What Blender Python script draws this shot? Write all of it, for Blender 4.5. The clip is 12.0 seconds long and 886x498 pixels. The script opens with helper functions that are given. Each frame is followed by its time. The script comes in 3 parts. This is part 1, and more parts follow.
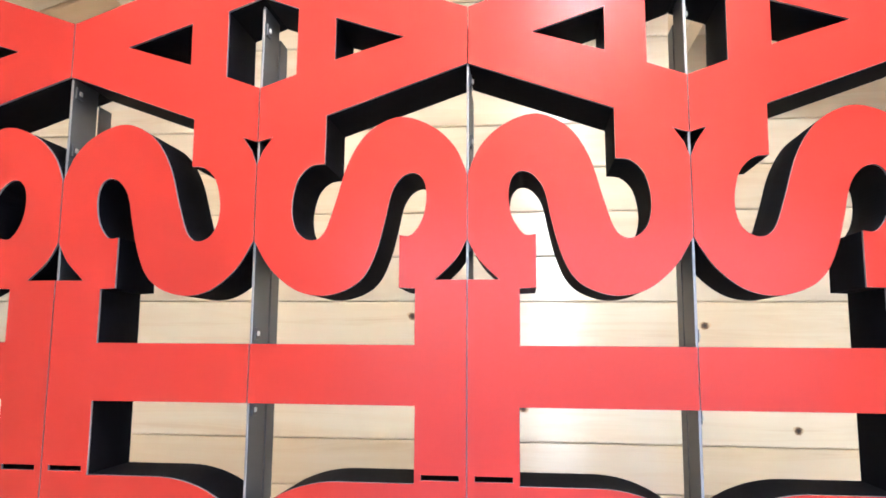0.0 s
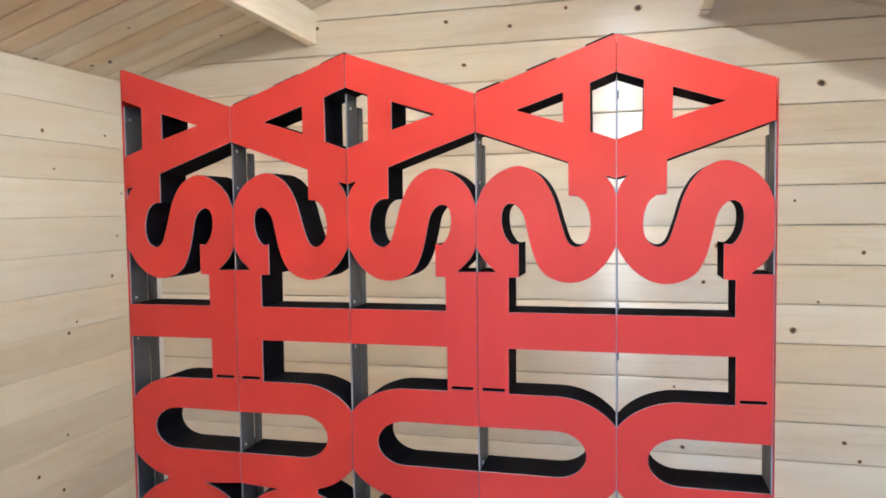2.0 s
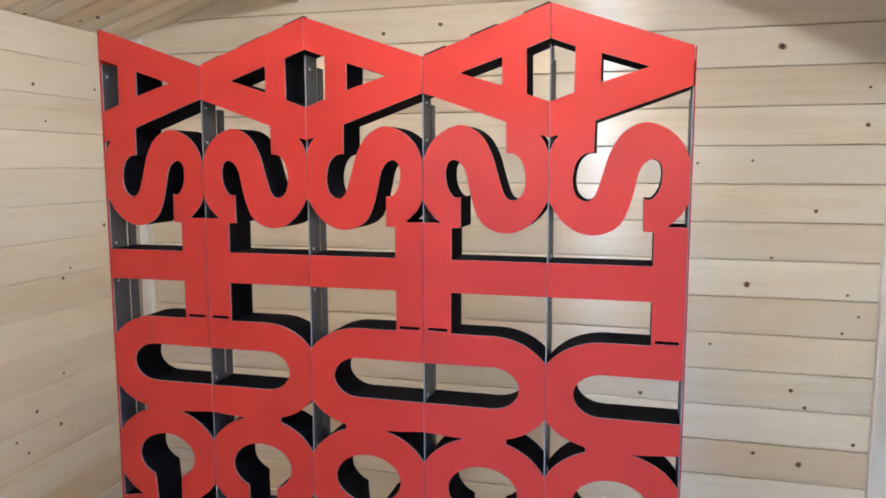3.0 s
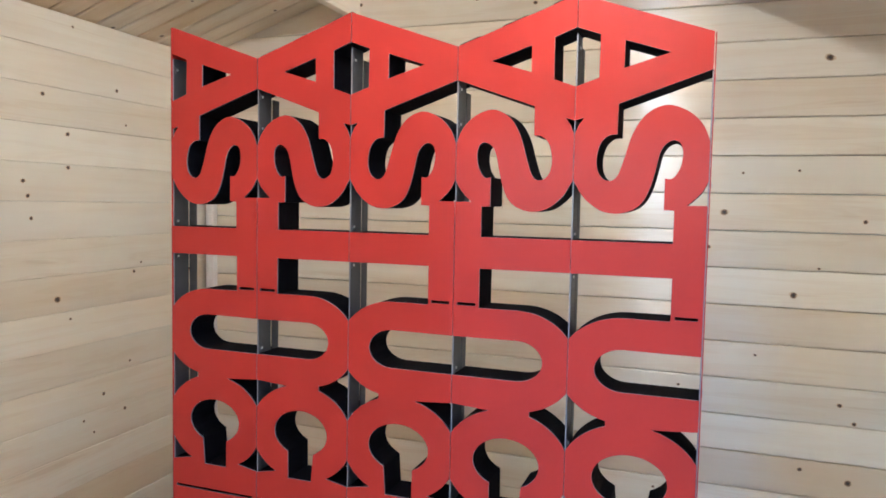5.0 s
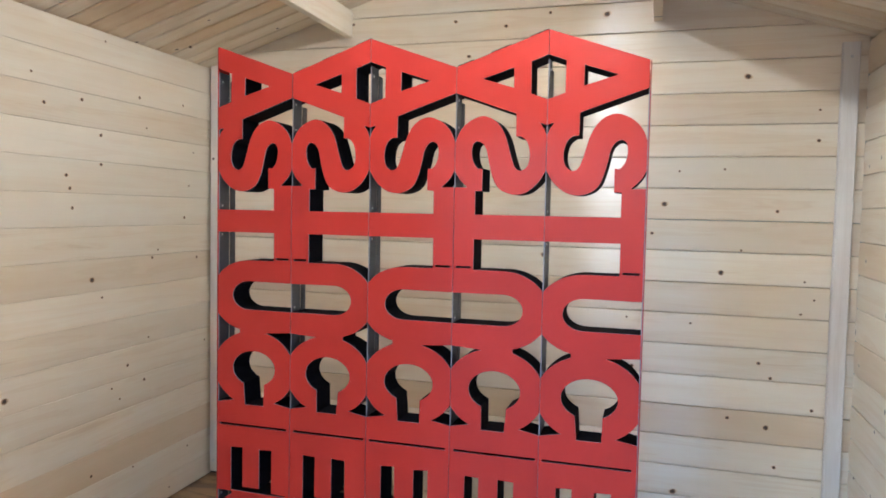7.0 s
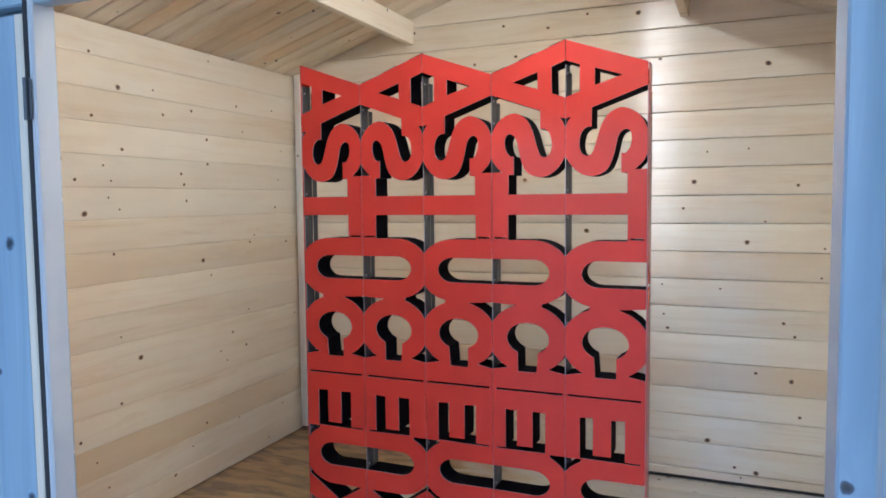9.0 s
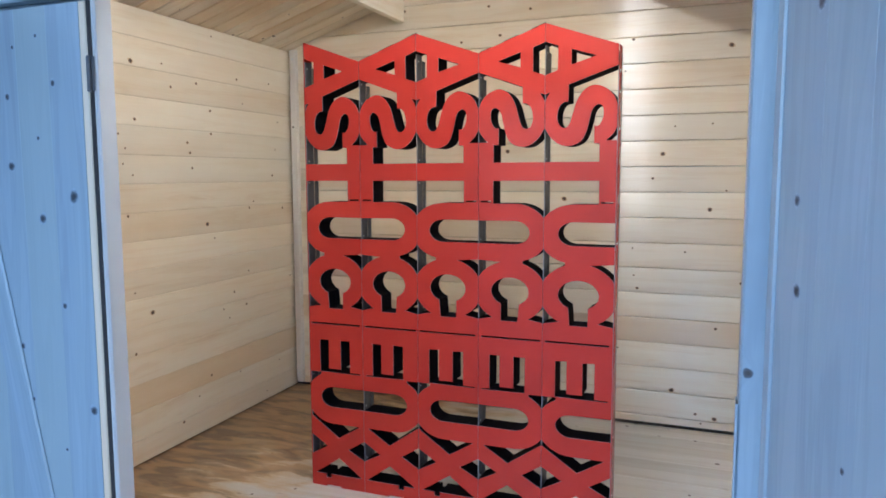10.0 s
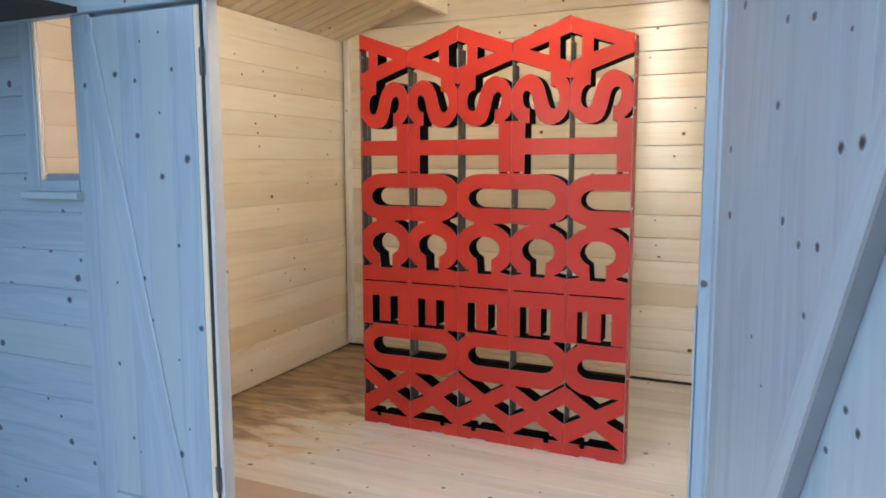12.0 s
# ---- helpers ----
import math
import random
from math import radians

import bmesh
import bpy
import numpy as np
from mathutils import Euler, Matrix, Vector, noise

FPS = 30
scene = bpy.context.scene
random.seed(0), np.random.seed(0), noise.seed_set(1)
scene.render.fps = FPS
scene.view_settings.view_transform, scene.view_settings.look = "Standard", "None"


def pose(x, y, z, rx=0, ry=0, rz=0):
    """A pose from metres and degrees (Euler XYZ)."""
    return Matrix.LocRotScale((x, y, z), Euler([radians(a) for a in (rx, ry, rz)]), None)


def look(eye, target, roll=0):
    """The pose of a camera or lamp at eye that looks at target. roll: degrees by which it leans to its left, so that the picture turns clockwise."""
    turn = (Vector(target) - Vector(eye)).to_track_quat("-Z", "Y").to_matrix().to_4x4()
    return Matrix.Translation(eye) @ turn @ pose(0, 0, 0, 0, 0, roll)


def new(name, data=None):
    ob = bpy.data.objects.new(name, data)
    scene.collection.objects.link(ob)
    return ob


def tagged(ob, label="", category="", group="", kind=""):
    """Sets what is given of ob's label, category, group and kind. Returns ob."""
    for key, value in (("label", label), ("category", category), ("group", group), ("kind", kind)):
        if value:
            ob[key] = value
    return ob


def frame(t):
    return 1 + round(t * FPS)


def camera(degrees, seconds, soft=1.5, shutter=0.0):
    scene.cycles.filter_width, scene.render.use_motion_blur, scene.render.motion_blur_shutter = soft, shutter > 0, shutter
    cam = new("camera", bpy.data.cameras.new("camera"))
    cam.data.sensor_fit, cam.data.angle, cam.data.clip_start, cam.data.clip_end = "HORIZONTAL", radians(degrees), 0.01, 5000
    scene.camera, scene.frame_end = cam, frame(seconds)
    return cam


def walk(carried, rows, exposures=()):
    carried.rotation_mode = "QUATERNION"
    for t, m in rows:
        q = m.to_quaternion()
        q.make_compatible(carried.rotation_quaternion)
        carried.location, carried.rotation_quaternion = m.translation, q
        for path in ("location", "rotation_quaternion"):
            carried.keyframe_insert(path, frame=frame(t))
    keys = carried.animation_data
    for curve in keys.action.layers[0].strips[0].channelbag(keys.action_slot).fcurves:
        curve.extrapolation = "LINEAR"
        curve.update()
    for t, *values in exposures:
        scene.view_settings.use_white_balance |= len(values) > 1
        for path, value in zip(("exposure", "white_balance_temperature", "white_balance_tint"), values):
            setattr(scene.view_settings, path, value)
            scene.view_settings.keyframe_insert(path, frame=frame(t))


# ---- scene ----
cam = camera(63.3, 12.0, soft=1.7)
PATH = [
    (0, (0.198, 0.232, 1.478), (-0.018, 2.203, 1.741), 0.4),
    (0.5, (0.243, 0.094, 1.6), (-0.002, 2.076, 1.704), 0.6),
    (1, (0.333, -0.064, 1.649), (-0.014, 1.905, 1.71), 2.2),
    (1.5, (0.389, -0.199, 1.673), (-0.11, 1.737, 1.622), 0.5),
    (2, (0.424, -0.293, 1.684), (-0.074, 1.641, 1.572), -0.8),
    (2.5, (0.443, -0.356, 1.691), (-0.007, 1.579, 1.455), -1.5),
    (3, (0.575, -0.39, 1.682), (0.065, 1.53, 1.449), -0.1),
    (4.8, (0.701, -0.446, 1.598), (-0.016, 1.411, 1.403), 0.0),
    (5, (0.681, -0.465, 1.554), (-0.006, 1.409, 1.425), 1.1),
    (5.5, (0.646, -0.606, 1.482), (0.104, 1.316, 1.371), 1.2),
    (6, (0.647, -0.753, 1.486), (0.173, 1.189, 1.417), 1.1),
    (6.5, (0.669, -0.867, 1.484), (0.139, 1.06, 1.404), 0.6),
    (6.7, (0.685, -0.901, 1.486), (0.139, 1.021, 1.39), 0.8),
    (8.5, (0.932, -1.264, 1.46), (0.187, 0.59, 1.361), 0.2),
    (9, (0.99, -1.373, 1.46), (0.211, 0.464, 1.324), -0.6),
    (9.5, (1.014, -1.517, 1.437), (0.276, 0.334, 1.271), -0.6),
    (10, (1.067, -1.668, 1.43), (0.34, 0.183, 1.224), -0.2),
    (10.5, (1.141, -1.78, 1.406), (0.391, 0.061, 1.187), -0.1),
    (11, (1.244, -1.903, 1.384), (0.437, -0.09, 1.136), -0.5),
    (11.5, (1.281, -2.008, 1.372), (0.446, -0.208, 1.122), -0.3),
    (12, (1.253, -2.077, 1.361), (0.42, -0.274, 1.126), -0.1),
]
walk(cam, [(t, look(eye, target, roll)) for t, eye, target, roll in PATH],
     exposures=[(0.0, 2.52, 5300, 10), (1.0, 2.32, 5350, 10), (2.5, 1.84, 5250, 10), (6.5, 1.70, 5200, 10), (9.5, 1.58, 5250, 10), (11.0, 1.66, 5950, 10), (12.0, 1.68, 6450, 10)])

# ---- world, sun, lamp, exposure ----
world = bpy.data.worlds.new("world")
scene.world = world
world.use_nodes = True
wn = world.node_tree.nodes
sky = wn.new("ShaderNodeTexSky")
sky.sky_type = "NISHITA"
sky.sun_disc = False
sky.sun_elevation = radians(66)
sky.sun_rotation = radians(215)
world.node_tree.links.new(sky.outputs[0], wn["Background"].inputs[0])
wn["Background"].inputs[1].default_value = 0.155
sun = new("sun", bpy.data.lights.new("sun", "SUN"))
sun.data.energy, sun.data.angle, sun.data.color = 0.5, radians(15), (1.0, 0.96, 0.90)
sun.matrix_world = look((-5.74, -8.19, 22.46), (0, 0, 0))


# ---- materials ----
def nodes_of(name):
    m = bpy.data.materials.new(name)
    m.use_nodes = True
    return m, m.node_tree.nodes, m.node_tree.links, m.node_tree.nodes["Principled BSDF"]


def ramp(n, stops):
    r = n.new("ShaderNodeValToRGB")
    el = r.color_ramp.elements
    while len(el) < len(stops):
        el.new(0.5)
    for e, (p, c) in zip(el, stops):
        e.position, e.color = p, (*c, 1)
    return r


def math_node(n, l, op, a, b):
    k = n.new("ShaderNodeMath")
    k.operation = op
    for i, v in enumerate((a, b)):
        if isinstance(v, (int, float)):
            k.inputs[i].default_value = v
        else:
            l.new(v, k.inputs[i])
    return k.outputs[0]


def mix_col(n, l, fac, a, b, mode="MIX"):
    k = n.new("ShaderNodeMix")
    k.data_type, k.blend_type = "RGBA", mode
    for i, v in ((0, fac), (6, a), (7, b)):
        if isinstance(v, (int, float)):
            k.inputs[i].default_value = v
        elif isinstance(v, tuple):
            k.inputs[i].default_value = (*v, 1)
        else:
            l.new(v, k.inputs[i])
    return k.outputs[2]


def wood(name, pale, mid, dark, knot=(0.11, 0.055, 0.03), rough=0.34, coat=0.0, tone=0.16, dirt=None, knots=0.58, warm=(0.50, 0.29, 0.13), odd=0.55, across=0.0, gloss=0.5):
    """Sawn softwood with the grain along local x and its face in local x and z. A board's own colour says how warm (red) and how pale (green) it is; across: how far the brushed grain spreads the gloss."""
    m, n, l, bsdf = nodes_of(name)
    tex = n.new("ShaderNodeTexCoord")
    info = n.new("ShaderNodeObjectInfo")
    geo = n.new("ShaderNodeNewGeometry")
    rnd = math_node(n, l, "FRACT", math_node(n, l, "ADD", info.outputs["Random"], geo.outputs["Random Per Island"]), 0)
    sep = n.new("ShaderNodeSeparateXYZ")
    l.new(tex.outputs["Object"], sep.inputs[0])
    x = math_node(n, l, "ADD", sep.outputs[0], math_node(n, l, "MULTIPLY", rnd, 53.0))
    z = math_node(n, l, "ADD", sep.outputs[2], math_node(n, l, "MULTIPLY", rnd, 91.0))
    flat = n.new("ShaderNodeCombineXYZ")
    l.new(x, flat.inputs[0]); l.new(z, flat.inputs[1])
    # knots
    vor = n.new("ShaderNodeTexVoronoi")
    vor.voronoi_dimensions = "2D"
    vor.inputs["Scale"].default_value = 5.0
    vor.inputs["Randomness"].default_value = 1.0
    l.new(flat.outputs[0], vor.inputs["Vector"])
    sc = n.new("ShaderNodeSeparateColor")
    l.new(vor.outputs["Color"], sc.inputs[0])
    has = math_node(n, l, "GREATER_THAN", sc.outputs[0], knots)
    wob = n.new("ShaderNodeTexNoise")
    wob.inputs["Scale"].default_value = 55
    l.new(flat.outputs[0], wob.inputs["Vector"])
    size = math_node(n, l, "ADD", math_node(n, l, "MULTIPLY", math_node(n, l, "POWER", sc.outputs[1], 1.5), 0.042), 0.034)
    rel = math_node(n, l, "DIVIDE", math_node(n, l, "ADD", vor.outputs["Distance"], math_node(n, l, "MULTIPLY", math_node(n, l, "SUBTRACT", wob.outputs[0], 0.5), 0.055)), size)
    core = n.new("ShaderNodeMapRange")
    core.interpolation_type = "SMOOTHSTEP"
    core.inputs[1].default_value, core.inputs[2].default_value, core.inputs[3].default_value, core.inputs[4].default_value = 0.75, 1.15, 1, 0
    l.new(rel, core.inputs[0])
    halo = n.new("ShaderNodeMapRange")
    halo.interpolation_type = "SMOOTHSTEP"
    halo.inputs[1].default_value, halo.inputs[2].default_value, halo.inputs[3].default_value, halo.inputs[4].default_value = 0.8, 4.0, 1, 0
    l.new(rel, halo.inputs[0])
    core_f = math_node(n, l, "MULTIPLY", core.outputs[0], has)
    halo_f = math_node(n, l, "MULTIPLY", halo.outputs[0], has)
    # grain lines, which swerve round the knots
    zz = math_node(n, l, "ADD", z, math_node(n, l, "MULTIPLY", halo_f, 0.012))
    long_v = n.new("ShaderNodeCombineXYZ")
    l.new(math_node(n, l, "MULTIPLY", x, 0.55), long_v.inputs[0]); l.new(math_node(n, l, "MULTIPLY", zz, 9.0), long_v.inputs[1])
    grain = n.new("ShaderNodeTexNoise")
    grain.inputs["Scale"].default_value, grain.inputs["Detail"].default_value, grain.inputs["Distortion"].default_value = 2.2, 4, 0.8
    l.new(long_v.outputs[0], grain.inputs["Vector"])
    rings = math_node(n, l, "MULTIPLY", math_node(n, l, "ADD", math_node(n, l, "SINE", math_node(n, l, "MULTIPLY", grain.outputs[0], 46.0), 0), 1), 0.5)
    fine_v = n.new("ShaderNodeCombineXYZ")
    l.new(math_node(n, l, "MULTIPLY", x, 5.0), fine_v.inputs[0]); l.new(math_node(n, l, "MULTIPLY", z, 260.0), fine_v.inputs[1])
    fine = n.new("ShaderNodeTexNoise")
    fine.inputs["Scale"].default_value = 1.0
    l.new(fine_v.outputs[0], fine.inputs["Vector"])
    cr = ramp(n, [(0.28, pale), (0.52, mid), (0.78, dark)])
    l.new(math_node(n, l, "ADD", math_node(n, l, "MULTIPLY", grain.outputs[0], 0.80), math_node(n, l, "MULTIPLY", rings, 0.12)), cr.inputs[0])
    # board to board
    w1 = n.new("ShaderNodeTexWhiteNoise")
    w1.noise_dimensions = "1D"
    l.new(math_node(n, l, "MULTIPLY", rnd, 917.0), w1.inputs["W"])
    ws = n.new("ShaderNodeSeparateColor")
    l.new(w1.outputs["Color"], ws.inputs[0])
    tinted = math_node(n, l, "MULTIPLY", math_node(n, l, "GREATER_THAN", ws.outputs[0], 0.84), odd)
    col = mix_col(n, l, tinted, cr.outputs[0], warm)
    own = n.new("ShaderNodeSeparateColor")
    l.new(info.outputs["Color"], own.inputs[0])
    col = mix_col(n, l, math_node(n, l, "SUBTRACT", 1.0, own.outputs[0]), col, warm)
    col = mix_col(n, l, math_node(n, l, "SUBTRACT", 1.0, own.outputs[1]), col, pale)
    # yellow and orange clouds along each board
    cloud_v = n.new("ShaderNodeCombineXYZ")
    l.new(math_node(n, l, "MULTIPLY", x, 1.3), cloud_v.inputs[0]); l.new(math_node(n, l, "MULTIPLY", z, 9.0), cloud_v.inputs[1])
    cloud = n.new("ShaderNodeTexNoise")
    cloud.inputs["Scale"].default_value, cloud.inputs["Detail"].default_value = 1.0, 3
    l.new(cloud_v.outputs[0], cloud.inputs["Vector"])
    cloud_f = n.new("ShaderNodeMapRange")
    cloud_f.inputs[1].default_value, cloud_f.inputs[2].default_value, cloud_f.inputs[3].default_value, cloud_f.inputs[4].default_value = 0.43, 0.73, 0, 0.34
    l.new(cloud.outputs[0], cloud_f.inputs[0])
    col = mix_col(n, l, cloud_f.outputs[0], col, warm)
    bright = math_node(n, l, "ADD", math_node(n, l, "MULTIPLY", ws.outputs[1], tone), 1.0 - tone)
    gray = n.new("ShaderNodeCombineColor")
    for i in range(3):
        l.new(bright, gray.inputs[i])
    col = mix_col(n, l, 1.0, col, gray.outputs[0], "MULTIPLY")
    col = mix_col(n, l, math_node(n, l, "MULTIPLY", fine.outputs[0], 0.11), col, dark)
    col = mix_col(n, l, math_node(n, l, "MULTIPLY", halo_f, 0.25), col, pale)
    col = mix_col(n, l, math_node(n, l, "MULTIPLY", core_f, 0.8), col, knot)
    heart = n.new("ShaderNodeMapRange")
    heart.inputs[1].default_value, heart.inputs[2].default_value, heart.inputs[3].default_value, heart.inputs[4].default_value = 0.2, 0.75, 1, 0
    l.new(rel, heart.inputs[0])
    col = mix_col(n, l, math_node(n, l, "MULTIPLY", math_node(n, l, "MULTIPLY", heart.outputs[0], has), 0.75), col, (0.03, 0.018, 0.012))
    if dirt:
        st = n.new("ShaderNodeTexNoise")
        st.inputs["Scale"].default_value, st.inputs["Detail"].default_value, st.inputs["Distortion"].default_value = 2.3, 9, 0.6
        mp = n.new("ShaderNodeMapping")
        mp.inputs["Scale"].default_value = (1.6, 4.2, 1)
        l.new(geo.outputs["Position"], mp.inputs[0])
        l.new(mp.outputs[0], st.inputs["Vector"])
        ps = n.new("ShaderNodeSeparateXYZ")
        l.new(geo.outputs["Position"], ps.inputs[0])
        # the wet brown stain lies along the side wall, in streaks with yellowish edges
        reach = math_node(n, l, "ADD", math_node(n, l, "MULTIPLY", math_node(n, l, "ADD", ps.outputs[0], 0.80), -0.50), math_node(n, l, "MULTIPLY", math_node(n, l, "SUBTRACT", ps.outputs[1], 1.0), 0.20))
        wet = math_node(n, l, "ADD", st.outputs[0], reach)
        edge = ramp(n, [(0.40, (0, 0, 0)), (0.56, (1, 1, 1))])
        l.new(wet, edge.inputs[0])
        col = mix_col(n, l, math_node(n, l, "MULTIPLY", edge.outputs[0], 0.70), col, (0.50, 0.33, 0.14))
        deep = ramp(n, [(0.56, (0, 0, 0)), (0.62, (0.7, 0.7, 0.7)), (0.80, (1, 1, 1))])
        l.new(wet, deep.inputs[0])
        # within it, dark water marks between amber varnish
        vm = n.new("ShaderNodeMapping")
        vm.inputs["Scale"].default_value = (3.5, 11.0, 1)
        l.new(geo.outputs["Position"], vm.inputs[0])
        vn = n.new("ShaderNodeTexNoise")
        vn.inputs["Scale"].default_value, vn.inputs["Detail"].default_value, vn.inputs["Distortion"].default_value = 1.0, 6, 1.2
        l.new(vm.outputs[0], vn.inputs["Vector"])
        vr = ramp(n, [(0.40, (0, 0, 0)), (0.56, (1, 1, 1))])
        l.new(vn.outputs[0], vr.inputs[0])
        soaked = mix_col(n, l, vr.outputs[0], dirt, (0.36, 0.215, 0.085))
        col = mix_col(n, l, math_node(n, l, "MULTIPLY", deep.outputs[0], 0.90), col, soaked)
        # small dark scuffs
        sm = n.new("ShaderNodeMapping")
        sm.inputs["Scale"].default_value = (7, 16, 1)
        l.new(geo.outputs["Position"], sm.inputs[0])
        sn = n.new("ShaderNodeTexNoise")
        sn.inputs["Scale"].default_value, sn.inputs["Detail"].default_value = 1.0, 4
        l.new(sm.outputs[0], sn.inputs["Vector"])
        sr = ramp(n, [(0.68, (0, 0, 0)), (0.74, (1, 1, 1))])
        l.new(sn.outputs[0], sr.inputs[0])
        col = mix_col(n, l, math_node(n, l, "MULTIPLY", sr.outputs[0], 0.55), col, dirt)
    l.new(col, bsdf.inputs["Base Color"])
    rr = math_node(n, l, "ADD", math_node(n, l, "MULTIPLY", grain.outputs[0], 0.16), rough - 0.08)
    l.new(rr, bsdf.inputs["Roughness"])
    bsdf.inputs["Specular IOR Level"].default_value = gloss
    if across:
        turn_z = n.new("ShaderNodeVectorTransform")
        turn_z.vector_type, turn_z.convert_from, turn_z.convert_to = "VECTOR", "OBJECT", "WORLD"
        turn_z.inputs[0].default_value = (0, 0, 1)
        bsdf.inputs["Anisotropic"].default_value = across
        bsdf.inputs["IOR"].default_value = 1.85
        l.new(turn_z.outputs[0], bsdf.inputs["Tangent"])
    bsdf.inputs["Coat Weight"].default_value = coat
    bsdf.inputs["Coat Roughness"].default_value = 0.27
    bsdf.inputs["Coat IOR"].default_value = 1.8
    bump = n.new("ShaderNodeBump")
    bump.inputs["Strength"].default_value, bump.inputs["Distance"].default_value = 0.35, 0.0012
    slow_v = n.new("ShaderNodeCombineXYZ")
    l.new(math_node(n, l, "MULTIPLY", x, 1.4), slow_v.inputs[0]); l.new(math_node(n, l, "MULTIPLY", z, 11.0), slow_v.inputs[1])
    slow = n.new("ShaderNodeTexNoise")
    slow.inputs["Scale"].default_value = 1.0
    l.new(slow_v.outputs[0], slow.inputs["Vector"])
    h = math_node(n, l, "ADD", math_node(n, l, "MULTIPLY", rings, 0.22), math_node(n, l, "ADD", math_node(n, l, "MULTIPLY", slow.outputs[0], 1.6), math_node(n, l, "MULTIPLY", halo_f, 2.2)))
    l.new(h, bump.inputs["Height"])
    l.new(bump.outputs[0], bsdf.inputs["Normal"])
    l.new(bump.outputs[0], bsdf.inputs["Coat Normal"])
    return m


def plain(name, color, rough, metal=0.0, spread=0.12, scale=18.0, bump_m=0.0):
    m, n, l, bsdf = nodes_of(name)
    tex = n.new("ShaderNodeTexCoord")
    ns = n.new("ShaderNodeTexNoise")
    ns.inputs["Scale"].default_value, ns.inputs["Detail"].default_value = scale, 5
    l.new(tex.outputs["Object"], ns.inputs["Vector"])
    r = ramp(n, [(0.3, tuple(c * (1 - spread) for c in color)), (0.7, tuple(min(1, c * (1 + spread)) for c in color))])
    l.new(ns.outputs[0], r.inputs[0])
    l.new(r.outputs[0], bsdf.inputs["Base Color"])
    l.new(math_node(n, l, "ADD", math_node(n, l, "MULTIPLY", ns.outputs[0], 0.14), rough - 0.07), bsdf.inputs["Roughness"])
    bsdf.inputs["Metallic"].default_value = metal
    if bump_m:
        b = n.new("ShaderNodeBump")
        b.inputs["Strength"].default_value, b.inputs["Distance"].default_value = 0.4, bump_m
        l.new(ns.outputs[0], b.inputs["Height"])
        l.new(b.outputs[0], bsdf.inputs["Normal"])
    return m


PINE = wood("varnished_pine", (0.88, 0.80, 0.635), (0.84, 0.735, 0.55), (0.67, 0.51, 0.315), rough=0.37, coat=0.15, across=1.0, gloss=1.0, warm=(0.70, 0.485, 0.24))
PINE_CLEAR = wood("varnished_pine_between_knots", (0.88, 0.80, 0.635), (0.84, 0.735, 0.55), (0.67, 0.51, 0.315), rough=0.37, coat=0.15, across=1.0, gloss=1.0, warm=(0.70, 0.485, 0.24), knots=2.0, odd=0.0)
CEIL = wood("ceiling_pine", (0.86, 0.77, 0.60), (0.82, 0.70, 0.51), (0.66, 0.50, 0.31), rough=0.42, knots=0.6, warm=(0.66, 0.46, 0.23))
FLOOR = wood("worn_floor", (0.70, 0.69, 0.655), (0.64, 0.615, 0.56), (0.51, 0.455, 0.375), rough=0.36, coat=0.2, dirt=(0.13, 0.075, 0.035), warm=(0.66, 0.58, 0.45), odd=0.25)
FLOOR_BARE = wood("bare_floor_board", (0.52, 0.41, 0.33), (0.46, 0.355, 0.28), (0.37, 0.275, 0.21), rough=0.45, knots=0.8, warm=(0.47, 0.34, 0.24))
STAIN = wood("blue_grey_stained_wood", (0.315, 0.405, 0.47), (0.268, 0.352, 0.417), (0.21, 0.282, 0.328), knot=(0.018, 0.02, 0.024), rough=0.36, coat=0.45, tone=0.05, warm=(0.345, 0.43, 0.425), knots=0.35)
STAIN_CLEAR = wood("clear_blue_grey_wood", (0.315, 0.405, 0.47), (0.268, 0.352, 0.417), (0.21, 0.282, 0.328), rough=0.36, coat=0.45, tone=0.05, warm=(0.345, 0.43, 0.425), knots=2.0)
# darker grey for the brace edge that lies in shade
EDGE_SHADE = wood("shaded_grey_edge", (0.235, 0.25, 0.265), (0.20, 0.212, 0.226), (0.15, 0.158, 0.166), rough=0.5, tone=0.06, warm=(0.21, 0.215, 0.22), knots=2.0)
GREY = wood("grey_washed_wood", (0.56, 0.58, 0.58), (0.50, 0.52, 0.52), (0.40, 0.42, 0.42), rough=0.45, tone=0.06, warm=(0.48, 0.47, 0.44))
RAW = wood("planed_white_wood", (0.80, 0.77, 0.71), (0.75, 0.71, 0.64), (0.64, 0.58, 0.50), rough=0.45, tone=0.08)
RED = plain("red_lacquer", (0.47, 0.036, 0.025), 0.24, spread=0.03, scale=3.0)
RED.node_tree.nodes["Principled BSDF"].inputs["Specular IOR Level"].default_value = 0.30


